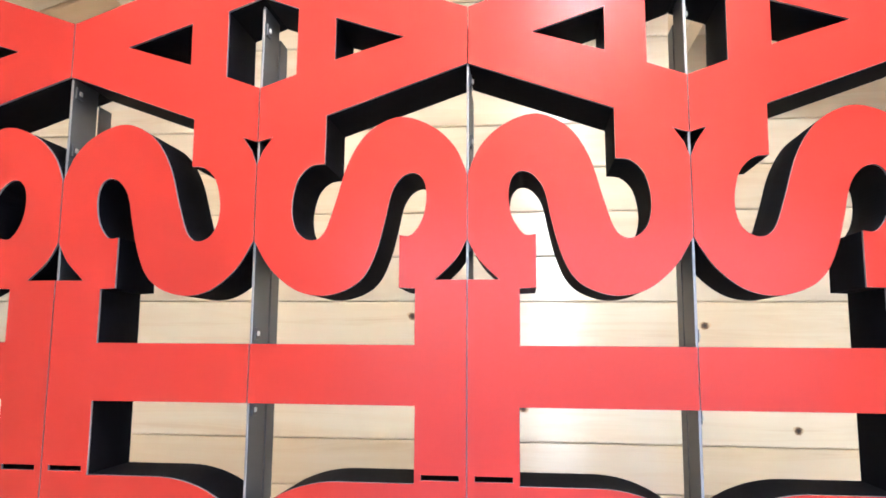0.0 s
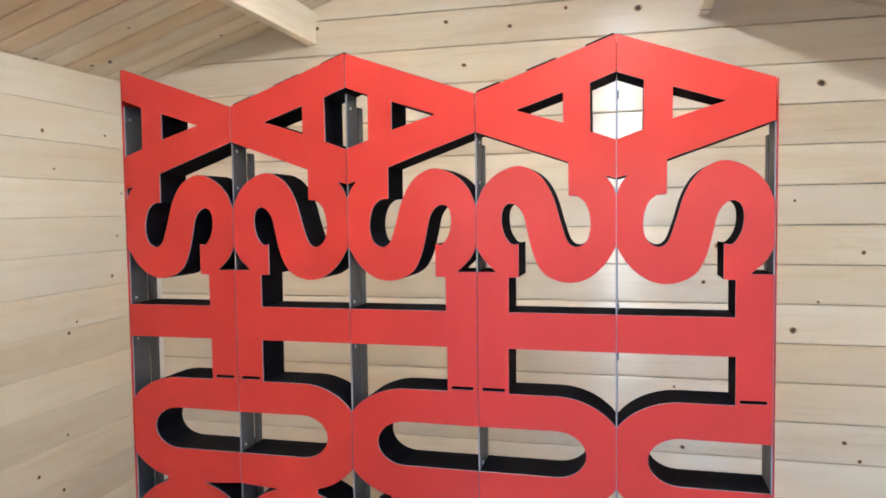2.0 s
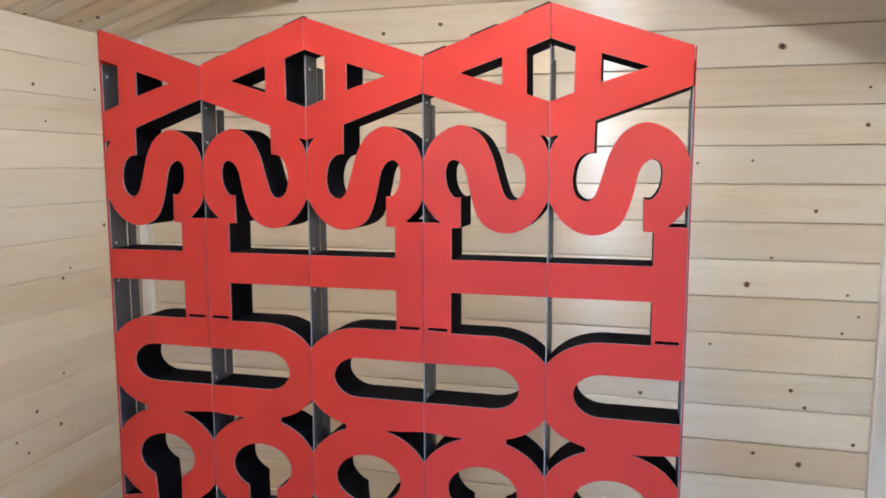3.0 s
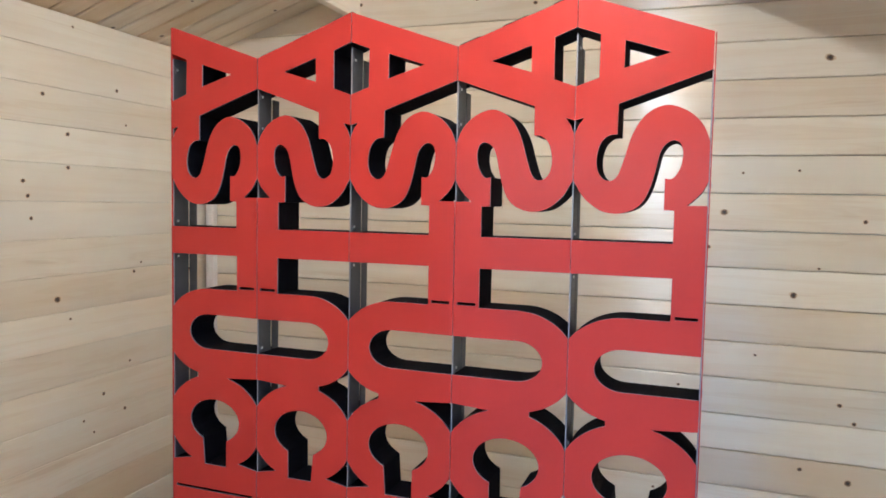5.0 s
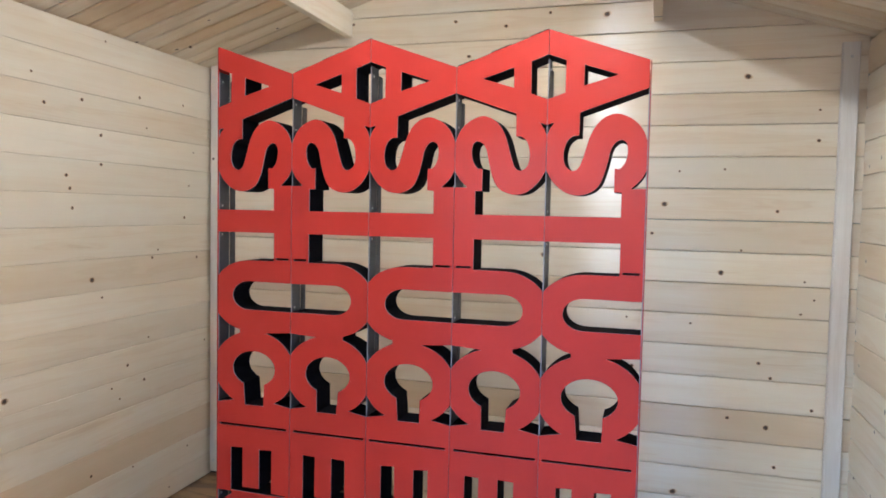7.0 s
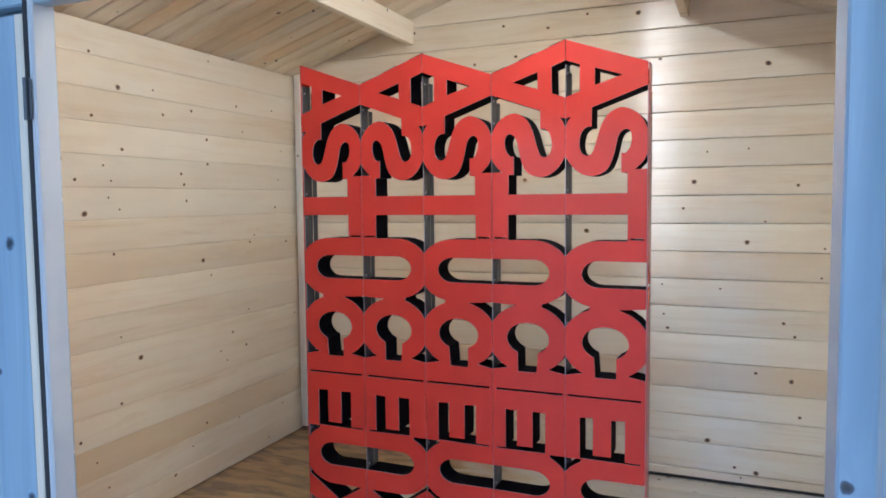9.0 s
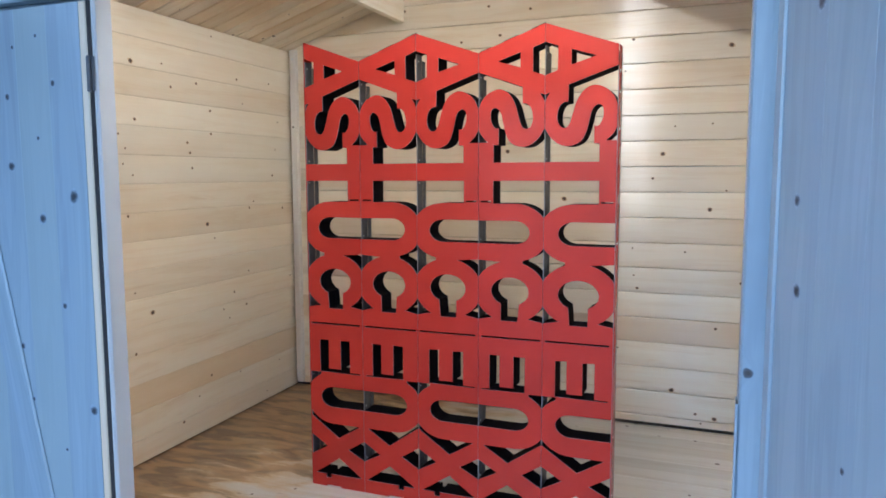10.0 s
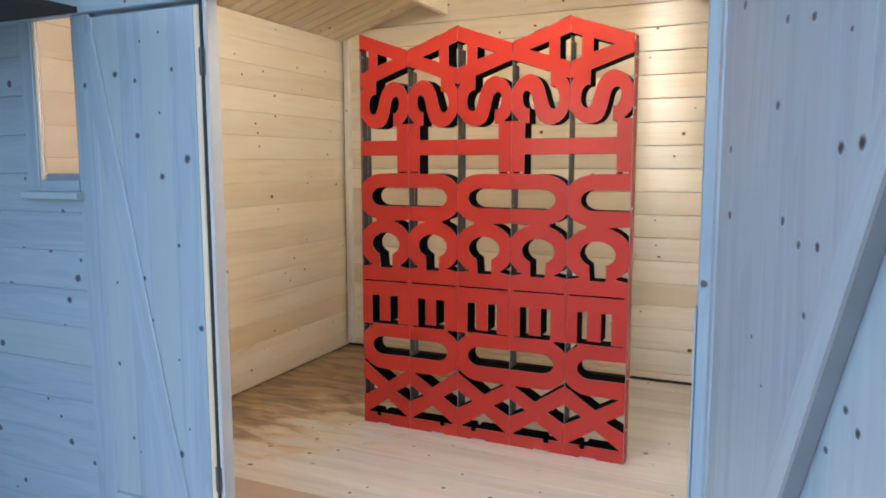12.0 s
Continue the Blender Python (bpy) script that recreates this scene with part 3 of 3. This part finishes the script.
def post(name, x0, wide, thick, z0, z1, label):
    """An upright batten against the back wall with two screw heads."""
    p = structure(put(name, board_mesh(name, z1 - z0, thick, wide, RAW, 0.004), None, Matrix.Translation((x0 + wide, Y_B - thick, z0)) @ Matrix.Rotation(radians(-90), 4, "Y")), label, "post")
    for z in (0.06, z1 - z0 - 0.06):
        s = put("screw", box_mesh("screw", (z - 0.006, -0.0015, wide / 2 - 0.006), (z + 0.006, 0.001, wide / 2 + 0.006), ZINC, 0.0007), p)
        s.matrix_basis = Matrix()
    return p


post("post_right", 1.431, 0.066, 0.034, 0.03, 2.222, "planed white timber post in the back corner")
post("post_left", -1.616, 0.047, 0.034, 0.03, 2.240, "planed white timber post in the back corner")


# ---- doors ----
laid = {}   # boards that carry knots: object, place, length, width


def leaf(name, wide, z0, z1, base, mats, brace_from, brace_to, label, rail=True, brace_size=(0.034, 0.055), shade_edge=None):
    """A ledged leaf: local x from the hinge outwards, its braced face to local -y, upright boards side by side."""
    d = tagged(new(name), label, "door", kind="structure")
    d.matrix_world = base
    n = max(3, round(wide / 0.108))
    w = wide / n
    me = board_mesh("board", z1 - z0, 0.030, w, mats[0], 0.0004, None, 0.002)
    for i in range(n):
        b = put("board", me, d)
        b.matrix_basis = Matrix.Translation((i * w + w, 0, z0)) @ Matrix.Rotation(radians(-90), 4, "Y")
        laid.setdefault(name, []).append((b, b.matrix_basis.copy(), z1 - z0, w))
    e = put("edge_strip", board_mesh("edge_strip", z1 - z0, 0.036, 0.022, mats[1], 0.003), d, None, "planed white edge strip")
    e.matrix_basis = Matrix.Translation((0, -0.004, z0)) @ Matrix.Rotation(radians(-90), 4, "Y")
    a, b = Vector((brace_from[0], 0, brace_from[1])), Vector((brace_to[0], 0, brace_to[1]))
    run = (b - a).length
    br = put("brace", board_mesh("brace", run, brace_size[0], brace_size[1], STAIN_CLEAR, 0.004), d, None, "diagonal brace board")
    if shade_edge:
        # shade on the brace's lower edge is put into its colour
        br.data.materials.append(shade_edge)
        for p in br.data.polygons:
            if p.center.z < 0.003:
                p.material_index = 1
    br.matrix_basis = Matrix.Translation(a + Vector((0, -brace_size[0] - 0.0004, 0))) @ Matrix.Rotation(-math.atan2((b - a).z, (b - a).x), 4, "Y")
    if rail:
        r = put("bottom_rail", board_mesh("bottom_rail", wide - 0.03, 0.024, 0.095, mats[0], 0.004), d)
        r.matrix_basis = Matrix.Translation((0.015, -0.0245, z0 + 0.02))
    return d


def hinge(parent, x, y, z):
    """A butt hinge: two leaves and a pin barrel."""
    bm = bmesh.new()
    bmesh.ops.create_cone(bm, cap_ends=True, segments=12, radius1=0.005, radius2=0.005, depth=0.085, matrix=Matrix.Translation((x, y, z)))
    for s in (-1, 1):
        bmesh.ops.create_cube(bm, size=1, matrix=Matrix.Translation((x + s * 0.0075, y + 0.004, z)) @ Matrix.Diagonal((0.009, 0.002, 0.082, 1)))
    me = bpy.data.meshes.new("hinge")
    bm.to_mesh(me)
    bm.free()
    me.materials.append(STEEL)
    h = put("hinge", me, parent, None, "zinc hinge")
    h.matrix_basis = Matrix()


# the narrow leaf lies folded back flat on the front wall
door_1 = leaf("door_1", 0.435, 0.09, 1.845, Matrix.Translation((-0.830, -0.337, 0)), (STAIN_CLEAR, STAIN_CLEAR), (0.34, 0.22), (0.0, 1.80), "narrow blue-grey boarded door leaf folded back flat on the wall", brace_size=(0.007, 0.075))
e2 = put("edge_strip", board_mesh("edge_strip", 1.755, 0.040, 0.022, CEIL, 0.003), door_1, None, "planed white edge strip")
e2.matrix_basis = Matrix.Translation((0.4585, -0.002, 0.09)) @ Matrix.Rotation(radians(-90), 4, "Y")
for z in (1.673, 0.335):
    hinge(door_1, 0.470, -0.008, z)
door_2 = leaf("door_2", 0.74, 0.07, 1.90, Matrix.Translation((1.145, -0.440, 0)) @ Matrix.Rotation(math.atan2(-0.908, 0.419), 4, "Z"), (STAIN_CLEAR, STAIN_CLEAR), (0.081, 0.06), (0.700, 1.516), "wide blue-grey boarded door leaf standing open with a diagonal brace", rail=False, brace_size=(0.034, 0.055), shade_edge=EDGE_SHADE)


# door frame
def upright(name, x0, x1, y0, y1, z0, z1, mat, label):
    return structure(put(name, board_mesh(name, z1 - z0, y1 - y0, x1 - x0, mat, 0.004), None, Matrix.Translation((x1, y0, z0)) @ Matrix.Rotation(radians(-90), 4, "Y")), label, "door frame")


upright("door_jamb_left", -0.3585, -0.343, -0.337, -0.285, -0.02, 1.90, GREY, "greyish white door jamb beside the narrow leaf")
# the shaded gap between leaf and jamb, drawn as an added black strip
upright("door_seal", -0.3712, -0.3588, -0.3385, -0.285, -0.02, 1.90, DARK, "black strip for the shade in the gap of the door frame")
upright("door_jamb_right", 1.100, 1.155, -0.345, -0.215, -0.02, 1.90, STAIN, "blue-grey door jamb beside the wide leaf")
upright("door_stop", 1.0955, 1.0995, -0.346, -0.300, -0.02, 1.030, STAIN, "low blue-grey stop strip on the door jamb")
upright("trim_upright", -0.955, -0.868, -0.322, -0.2955, 0.02, 1.862, STAIN, "blue-grey upright cover board between window and door")
structure(put("door_head", board_mesh("door_head", 2.62, 0.035, 0.095, STAIN, 0.004), None, Matrix.Translation((-1.24, -0.333, 1.864))), "blue-grey head board over window and door", "door frame")
structure(put("threshold", board_mesh("threshold", DOOR_R - DOOR_L, 0.09, 0.028, CEIL, 0.004), None, Matrix.Translation((DOOR_L, -0.345, -0.033))), "worn timber door threshold", "threshold")

# window in the front wall
WX0, WX1, WZ0, WZ1 = -1.166, -0.960, 1.303, 1.862
window_1 = structure(new("window_1"), "narrow fixed window with blue-grey trim and a small sill", "window")
window_1.location = (WX0, -0.295, WZ0)
ww, wh = WX1 - WX0, WZ1 - WZ0


def window_part(name, length, thick, high, at, upright_too, mat, label=""):
    o = put(name, board_mesh(name, length, thick, high, mat, 0.003), window_1, None, label)
    o.matrix_basis = Matrix.Translation(at) @ (Matrix.Rotation(radians(-90), 4, "Y") if upright_too else Matrix())


window_part("window_trim", wh + 0.03, 0.024, 0.062, (0.0, -0.0245, -0.03), True, STAIN)
window_part("window_lining", wh, 0.024, 0.012, (0.0115, -0.018, 0), True, RAW, "planed white window lining")
window_part("window_lining", wh, 0.060, 0.014, (ww, -0.010, 0), True, RAW, "planed white window lining")
window_part("window_sill", ww + 0.085, 0.055, 0.026, (-0.062, -0.056, -0.064), False, STAIN)
window_part("window_apron", ww + 0.06, 0.022, 0.040, (-0.062, -0.0225, -0.038), False, STAIN)
pane = put("pane", box_mesh("pane", (0.012, -0.008, 0.0), (ww - 0.016, -0.004, wh), PANE, 0), window_1, None, "clear glass pane")
pane.matrix_basis = Matrix()
pane.visible_shadow = False

# ---- tube lamp under the ceiling, above the view ----
lamp = tagged(new("batten_lamp"), "long white tube lamp fixed under the sloping ceiling", "tube lamp")
LAMP_X, LAMP_Y, LAMP_LEN = 0.38, -0.15, 1.80
lamp.location = (LAMP_X, LAMP_Y, roof_z(LAMP_X))
housing = put("housing", box_mesh("housing", (-0.028, 0, -0.088), (0.028, LAMP_LEN, -0.014), RAW_METAL, 0.004), lamp, None, "white sheet-metal housing")
housing.matrix_basis = Matrix()
for y0 in (0.0, LAMP_LEN - 0.02):
    cap = put("lampholder", box_mesh("lampholder", (-0.016, y0, -0.132), (0.016, y0 + 0.02, -0.0885), RAW_METAL, 0.004), lamp, None, "white lampholder")
    cap.matrix_basis = Matrix()
bm = bmesh.new()
bmesh.ops.create_cone(bm, cap_ends=True, segments=12, radius1=0.013, radius2=0.013, depth=LAMP_LEN - 0.044, matrix=Matrix.Translation((0, LAMP_LEN / 2, -0.116)) @ Matrix.Rotation(radians(90), 4, "X"))
me = bpy.data.meshes.new("tube")
bm.to_mesh(me); bm.free()
me.materials.append(GLASSY)
tube = put("tube", me, lamp, None, "glowing white tube")
tube.matrix_basis = Matrix()

# ---- boards of walls and floor ----
BULGE = 0.0028   # the inner faces are slightly rounded
meshes = {"left": board_mesh("board", LEN_Y, 0.044, PITCH - 0.0008, PINE_CLEAR, 0.0018, bulge=BULGE), "right": board_mesh("board", LEN_Y, 0.044, PITCH - 0.0016, PINE, 0.0034, bulge=BULGE), "back": board_mesh("board", X_R - X_L + 0.075, 0.044, PITCH - 0.0024, PINE_CLEAR, 0.0032, bulge=BULGE)}
WARM_BACK = {3: 0.55, 4: 0.10, 6: 0.25, 7: 0.35, 9: 0.15, 13: 0.20}      # course: how much warmer than the rest
PALE_BACK = {4: 0.5, 8: 0.3, 11: 0.5, 14: 0.3}
WARM_LEFT = {1: 0.60, 3: 0.10, 4: 0.12, 5: 0.15, 6: 0.12, 7: 0.34, 8: 0.08, 12: 0.06}
PALE_LEFT = {9: 0.7, 10: 0.6, 11: 0.4, 13: 0.5, 14: 0.3, 0: 0.3}
rnd = random.Random(4)


def tip():
    return Matrix.Rotation(radians(rnd.uniform(-0.5, 0.5)), 4, "X")


def jig():
    return rnd.uniform(-0.0012, 0.0012)


def lay(key, wall, me, m, length, wide, warm=0.0, pale=0.0):
    """One board of a wall, with its own tone."""
    b = put("board", me, wall, m)
    b.color = (1 - warm, 1 - pale, 1, 1)
    laid.setdefault(key, []).append((b, m, length, wide))


TURN_L = Matrix.Rotation(radians(91.55), 4, "Z")
TURN_R = Matrix.Rotation(radians(-90), 4, "Z")
low = JOINT_SIDE - 0.006
lay("left", wall_left, board_mesh("board", LEN_Y, 0.044, low - 0.0012, PINE_CLEAR, 0.0026), Matrix.Translation((X_L + 0.048, Y_F, 0.006)) @ TURN_L, LEN_Y, low, 0.1, 0.2)
lay("right", wall_right, board_mesh("board", LEN_Y, 0.044, low - 0.0016, PINE, 0.0034), Matrix.Translation((X_R, Y_B, 0.006)) @ TURN_R, LEN_Y, low)
for k in range(15):
    z = JOINT_SIDE + PITCH * k
    lay("left", wall_left, meshes["left"], Matrix.Translation((X_L + 0.048 + jig(), Y_F, z)) @ TURN_L @ tip(), LEN_Y, PITCH, WARM_LEFT.get(k, 0.0), PALE_LEFT.get(k, 0.0))
    lay("right", wall_right, meshes["right"], Matrix.Translation((X_R + jig(), Y_B, z)) @ TURN_R @ tip(), LEN_Y, PITCH)

low = JOINT - 0.020
lay("back", wall_back, board_mesh("board", X_R - X_L + 0.075, 0.044, low - 0.003, PINE_CLEAR, 0.0036), Matrix.Translation((X_L - 0.075, Y_B, 0.020)), X_R - X_L + 0.075, low, 0.3)
for k in range(19):
    z = JOINT + PITCH * k
    top = z + PITCH
    cut = 0.0
    if top < EAVE + 0.8 * PITCH:
        lay("back", wall_back, meshes["back"], Matrix.Translation((X_L - 0.075, Y_B + jig(), z)) @ tip(), X_R - X_L + 0.075, PITCH, WARM_BACK.get(k, 0.0), PALE_BACK.get(k, 0.0))
        lo, hi = X_L, X_R
    else:
        half = (RIDGE_Z + 0.012 - z) / math.tan(SLOPE)
        if half < 0.05:
            continue
        lo, hi = max(X_L, RIDGE_X - half), min(X_R, RIDGE_X + half)
        cut = min(PITCH / math.tan(SLOPE) * (1 if lo > X_L else (top - EAVE) / PITCH), (hi - lo) / 2 - 0.01)
        lay("back", wall_back, board_mesh("board", hi - lo, 0.044, PITCH - 0.0024, PINE_CLEAR, 0.0032, slope=cut, bulge=BULGE), Matrix.Translation((lo, Y_B + jig(), z)), hi - lo, PITCH)
    # front wall, blue-grey outside and varnished inside
    spans = [(X_L - 0.05, X_R + 0.05)] if z > 1.80 else [(X_L - 0.05, -0.385), (DOOR_R + 0.056, X_R + 0.05)]
    if 1.25 < z < 1.80:
        spans = [(X_L - 0.05, WX0 - 0.056), (WX1, -0.385), (DOOR_R + 0.056, X_R + 0.05)]
    if cut:
        spans = [(lo, hi)]
    for a, b in spans:
        lay("front", wall_front, board_mesh("board", b - a, 0.045, PITCH, STAIN, 0.004, PINE, 0.004, cut), Matrix.Translation((a, Y_OUT + jig(), z)), b - a, PITCH)
lay("front", wall_front, board_mesh("board", X_L * -1 + 0.05 - 0.385, 0.045, JOINT + 0.10, STAIN, 0.004, PINE, 0.004), Matrix.Translation((X_L - 0.05, Y_OUT, -0.10)), X_L * -1 - 0.335, JOINT + 0.10)
lay("front", wall_front, board_mesh("board", X_R + 0.05 - DOOR_R - 0.056, 0.045, JOINT + 0.10, STAIN, 0.004, PINE, 0.004), Matrix.Translation((DOOR_R + 0.056, Y_OUT, -0.10)), X_R - DOOR_R - 0.006, JOINT + 0.10)


# ---- knots in the boards ----
def knot_mesh(name, mat, seed):
    """A low, uneven round of unit radius that bulges a little out of the board's face."""
    r = random.Random(seed)
    n = 14
    rim = [1.0 + r.uniform(-0.14, 0.14) for i in range(n)]
    verts = [(0, -0.0007, 0)]
    for f, y in ((0.6, -0.0006), (1.0, -0.0002)):
        verts += [(1.18 * f * rim[i] * math.cos(math.tau * i / n), y, 0.9 * f * rim[i] * math.sin(math.tau * i / n)) for i in range(n)]
    faces = [(0, 1 + i, 1 + (i + 1) % n) for i in range(n)] + [(1 + i, 1 + n + i, 1 + n + (i + 1) % n, 1 + (i + 1) % n) for i in range(n)]
    return mesh_from(name, verts, faces, [mat])


KNOTS = {mat.name: [knot_mesh("knot", mat, i) for i in range(4)] for mat in (KNOT, KNOT_BLUE)}


def knots(key, mat, place, rows):
    """Knots at (along, height, radius in mm); place turns along and height into the space of the boards' matrices."""
    for along, z, mm in rows:
        p = place(along, z)
        for ob, m, length, wide in laid[key]:
            q = m.inverted() @ p
            if 0 <= q.x <= length and 0 <= q.z < wide:
                size = mm / 1000
                kn = put("knot", rnd.choice(KNOTS[mat.name]), ob)
                up = min(max(q.z, size * 0.9 + 0.004), wide - size * 0.9 - 0.004)
                out = swell(BULGE, up, wide) if mat is KNOT and wide == PITCH else 0.0
                lean = Matrix.Rotation(math.atan(4 * BULGE / wide * (1 - 2 * up / wide)) if out else 0.0, 4, "X")
                kn.matrix_basis = Matrix.Translation((q.x, -out, up)) @ lean @ Matrix.Rotation(rnd.uniform(-0.4, 0.4), 4, "Y") @ Matrix.Diagonal((size * rnd.uniform(0.9, 1.25), 1, size, 1))
                break


on_left = lambda a, z: Vector((X_L + 0.048 - (a - Y_F) * math.tan(radians(1.55)), a, z))
on_back = lambda a, z: Vector((a, Y_B, z))
on_front = lambda a, z: Vector((a, Y_OUT, z))
on_leaf = lambda a, z: Vector((a, 0, z))
knots("left", KNOT, on_left, ((1.65, 2.192, 6), (0.89, 2.093, 9), (2.20, 1.997, 6), (1.25, 1.990, 6), (1.87, 1.985, 9), (1.04, 1.974, 14), (1.51, 1.921, 9), (1.31, 1.881, 9), (1.92, 1.850, 6), (0.89, 1.836, 9), (1.62, 1.785, 9), (2.29, 1.766, 6)))
knots("left", KNOT, on_left, ((1.05, 1.701, 9), (1.62, 1.668, 9), (0.72, 1.646, 14), (0.94, 1.626, 6), (1.42, 1.603, 9), (2.25, 1.591, 6), (0.79, 1.561, 9), (0.98, 1.560, 6), (1.44, 1.550, 9), (0.96, 1.486, 6), (1.45, 1.469, 9), (1.02, 1.433, 6)))
knots("left", KNOT, on_left, ((2.21, 1.428, 9), (0.83, 1.417, 14), (2.00, 1.272, 6), (0.98, 1.236, 9), (1.96, 1.235, 9), (2.32, 1.218, 9), (1.56, 1.161, 14), (1.62, 1.079, 6), (1.00, 0.861, 6), (1.93, 0.854, 6), (2.39, 0.765, 6), (1.78, 0.747, 9)))
knots("left", KNOT, on_left, ((1.11, 0.746, 14), (1.68, 0.660, 6), (1.90, 0.655, 9), (1.73, 0.602, 6), (0.99, 0.560, 9), (0.76, 0.452, 9), (0.84, 0.339, 6), (1.55, 0.306, 9), (1.82, 0.256, 6), (2.24, 0.226, 6), (1.44, 0.216, 6), (0.90, 0.208, 6)))
knots("left", KNOT, on_left, ((1.31, 0.112, 9), (2.09, 0.059, 6)))
knots("back", KNOT, on_back, ((0.20, 2.424, 9), (-0.80, 2.422, 9), (-0.26, 2.407, 9), (0.46, 2.402, 14), (-0.01, 2.373, 9), (-0.19, 2.237, 9), (-0.43, 2.212, 9), (0.57, 2.163, 9), (1.07, 2.098, 14), (0.53, 1.993, 6), (1.36, 1.948, 6), (1.36, 1.818, 9)))
knots("back", KNOT, on_back, ((0.99, 1.695, 6), (0.80, 1.686, 6), (-0.14, 1.564, 14), (0.74, 1.538, 14), (1.21, 1.513, 9), (0.69, 1.405, 9), (1.07, 1.335, 6), (0.20, 1.289, 14), (0.99, 1.237, 14), (1.33, 1.210, 6), (1.37, 1.133, 6), (1.32, 1.069, 6)))
knots("back", KNOT, on_back, ((0.59, 1.016, 6), (0.87, 1.003, 6), (0.60, 0.863, 6), (1.16, 0.843, 9), (0.62, 0.791, 9), (1.21, 0.777, 9), (1.38, 0.652, 9), (1.04, 0.588, 9), (1.20, 0.559, 14), (0.52, 0.441, 6), (1.24, 0.385, 9), (1.40, 0.264, 6)))
knots("back", KNOT, on_back, ((0.82, 0.217, 14), (0.95, 0.099, 9), (1.05, 0.070, 14), (0.98, 0.048, 6)))
knots("door_1", KNOT_BLUE, on_leaf, ((0.29, 1.776, 6), (0.21, 1.753, 6), (0.34, 1.658, 9), (0.10, 1.655, 14), (0.18, 1.631, 9), (0.28, 1.525, 6), (0.18, 1.455, 14), (0.39, 1.378, 16), (0.04, 1.345, 6), (0.28, 1.322, 14), (0.33, 1.100, 9), (-0.01, 1.058, 6)))
knots("door_1", KNOT_BLUE, on_leaf, ((0.18, 0.983, 9), (0.05, 0.960, 6), (0.21, 0.842, 6), (0.42, 0.834, 14), (0.32, 0.718, 6), (0.04, 0.673, 9), (0.20, 0.666, 6), (-0.02, 0.497, 9), (0.35, 0.485, 6), (0.09, 0.413, 9), (0.32, 0.392, 14), (0.12, 0.367, 6)))
knots("front", KNOT_BLUE, on_front, ((-1.08, 0.868, 16), (-1.23, 0.475, 9), (-1.45, 0.080, 6)))
knots("door_2", KNOT_BLUE, on_leaf, ((0.09, 1.667, 11), (0.27, 1.605, 9), (0.36, 1.592, 11), (0.47, 1.553, 6), (0.25, 1.462, 11), (0.05, 1.390, 9), (0.52, 1.390, 12), (0.46, 1.384, 12), (0.29, 1.262, 9), (0.06, 1.256, 11), (0.41, 1.230, 9), (0.35, 1.227, 9)))
knots("door_2", KNOT_BLUE, on_leaf, ((0.38, 1.114, 9), (0.19, 1.033, 6), (0.52, 1.003, 9), (0.55, 0.980, 9), (0.24, 0.952, 6), (0.47, 0.923, 9)))

planks = [board_mesh("plank", X_R - X_L + 0.07, 0.028, 0.1190, mat, 0.0012) for mat in (FLOOR, FLOOR_BARE)]
y = -0.3172
while y < Y_B - 0.02:
    # the boards by the doorway are bare and browner
    put("plank", planks[1 if y < 0.2 else 0], floor, Matrix.Translation((X_L - 0.07, y, rnd.uniform(-0.0008, 0.0008))) @ Matrix.Rotation(radians(-90), 4, "X"))
    y += 0.1195
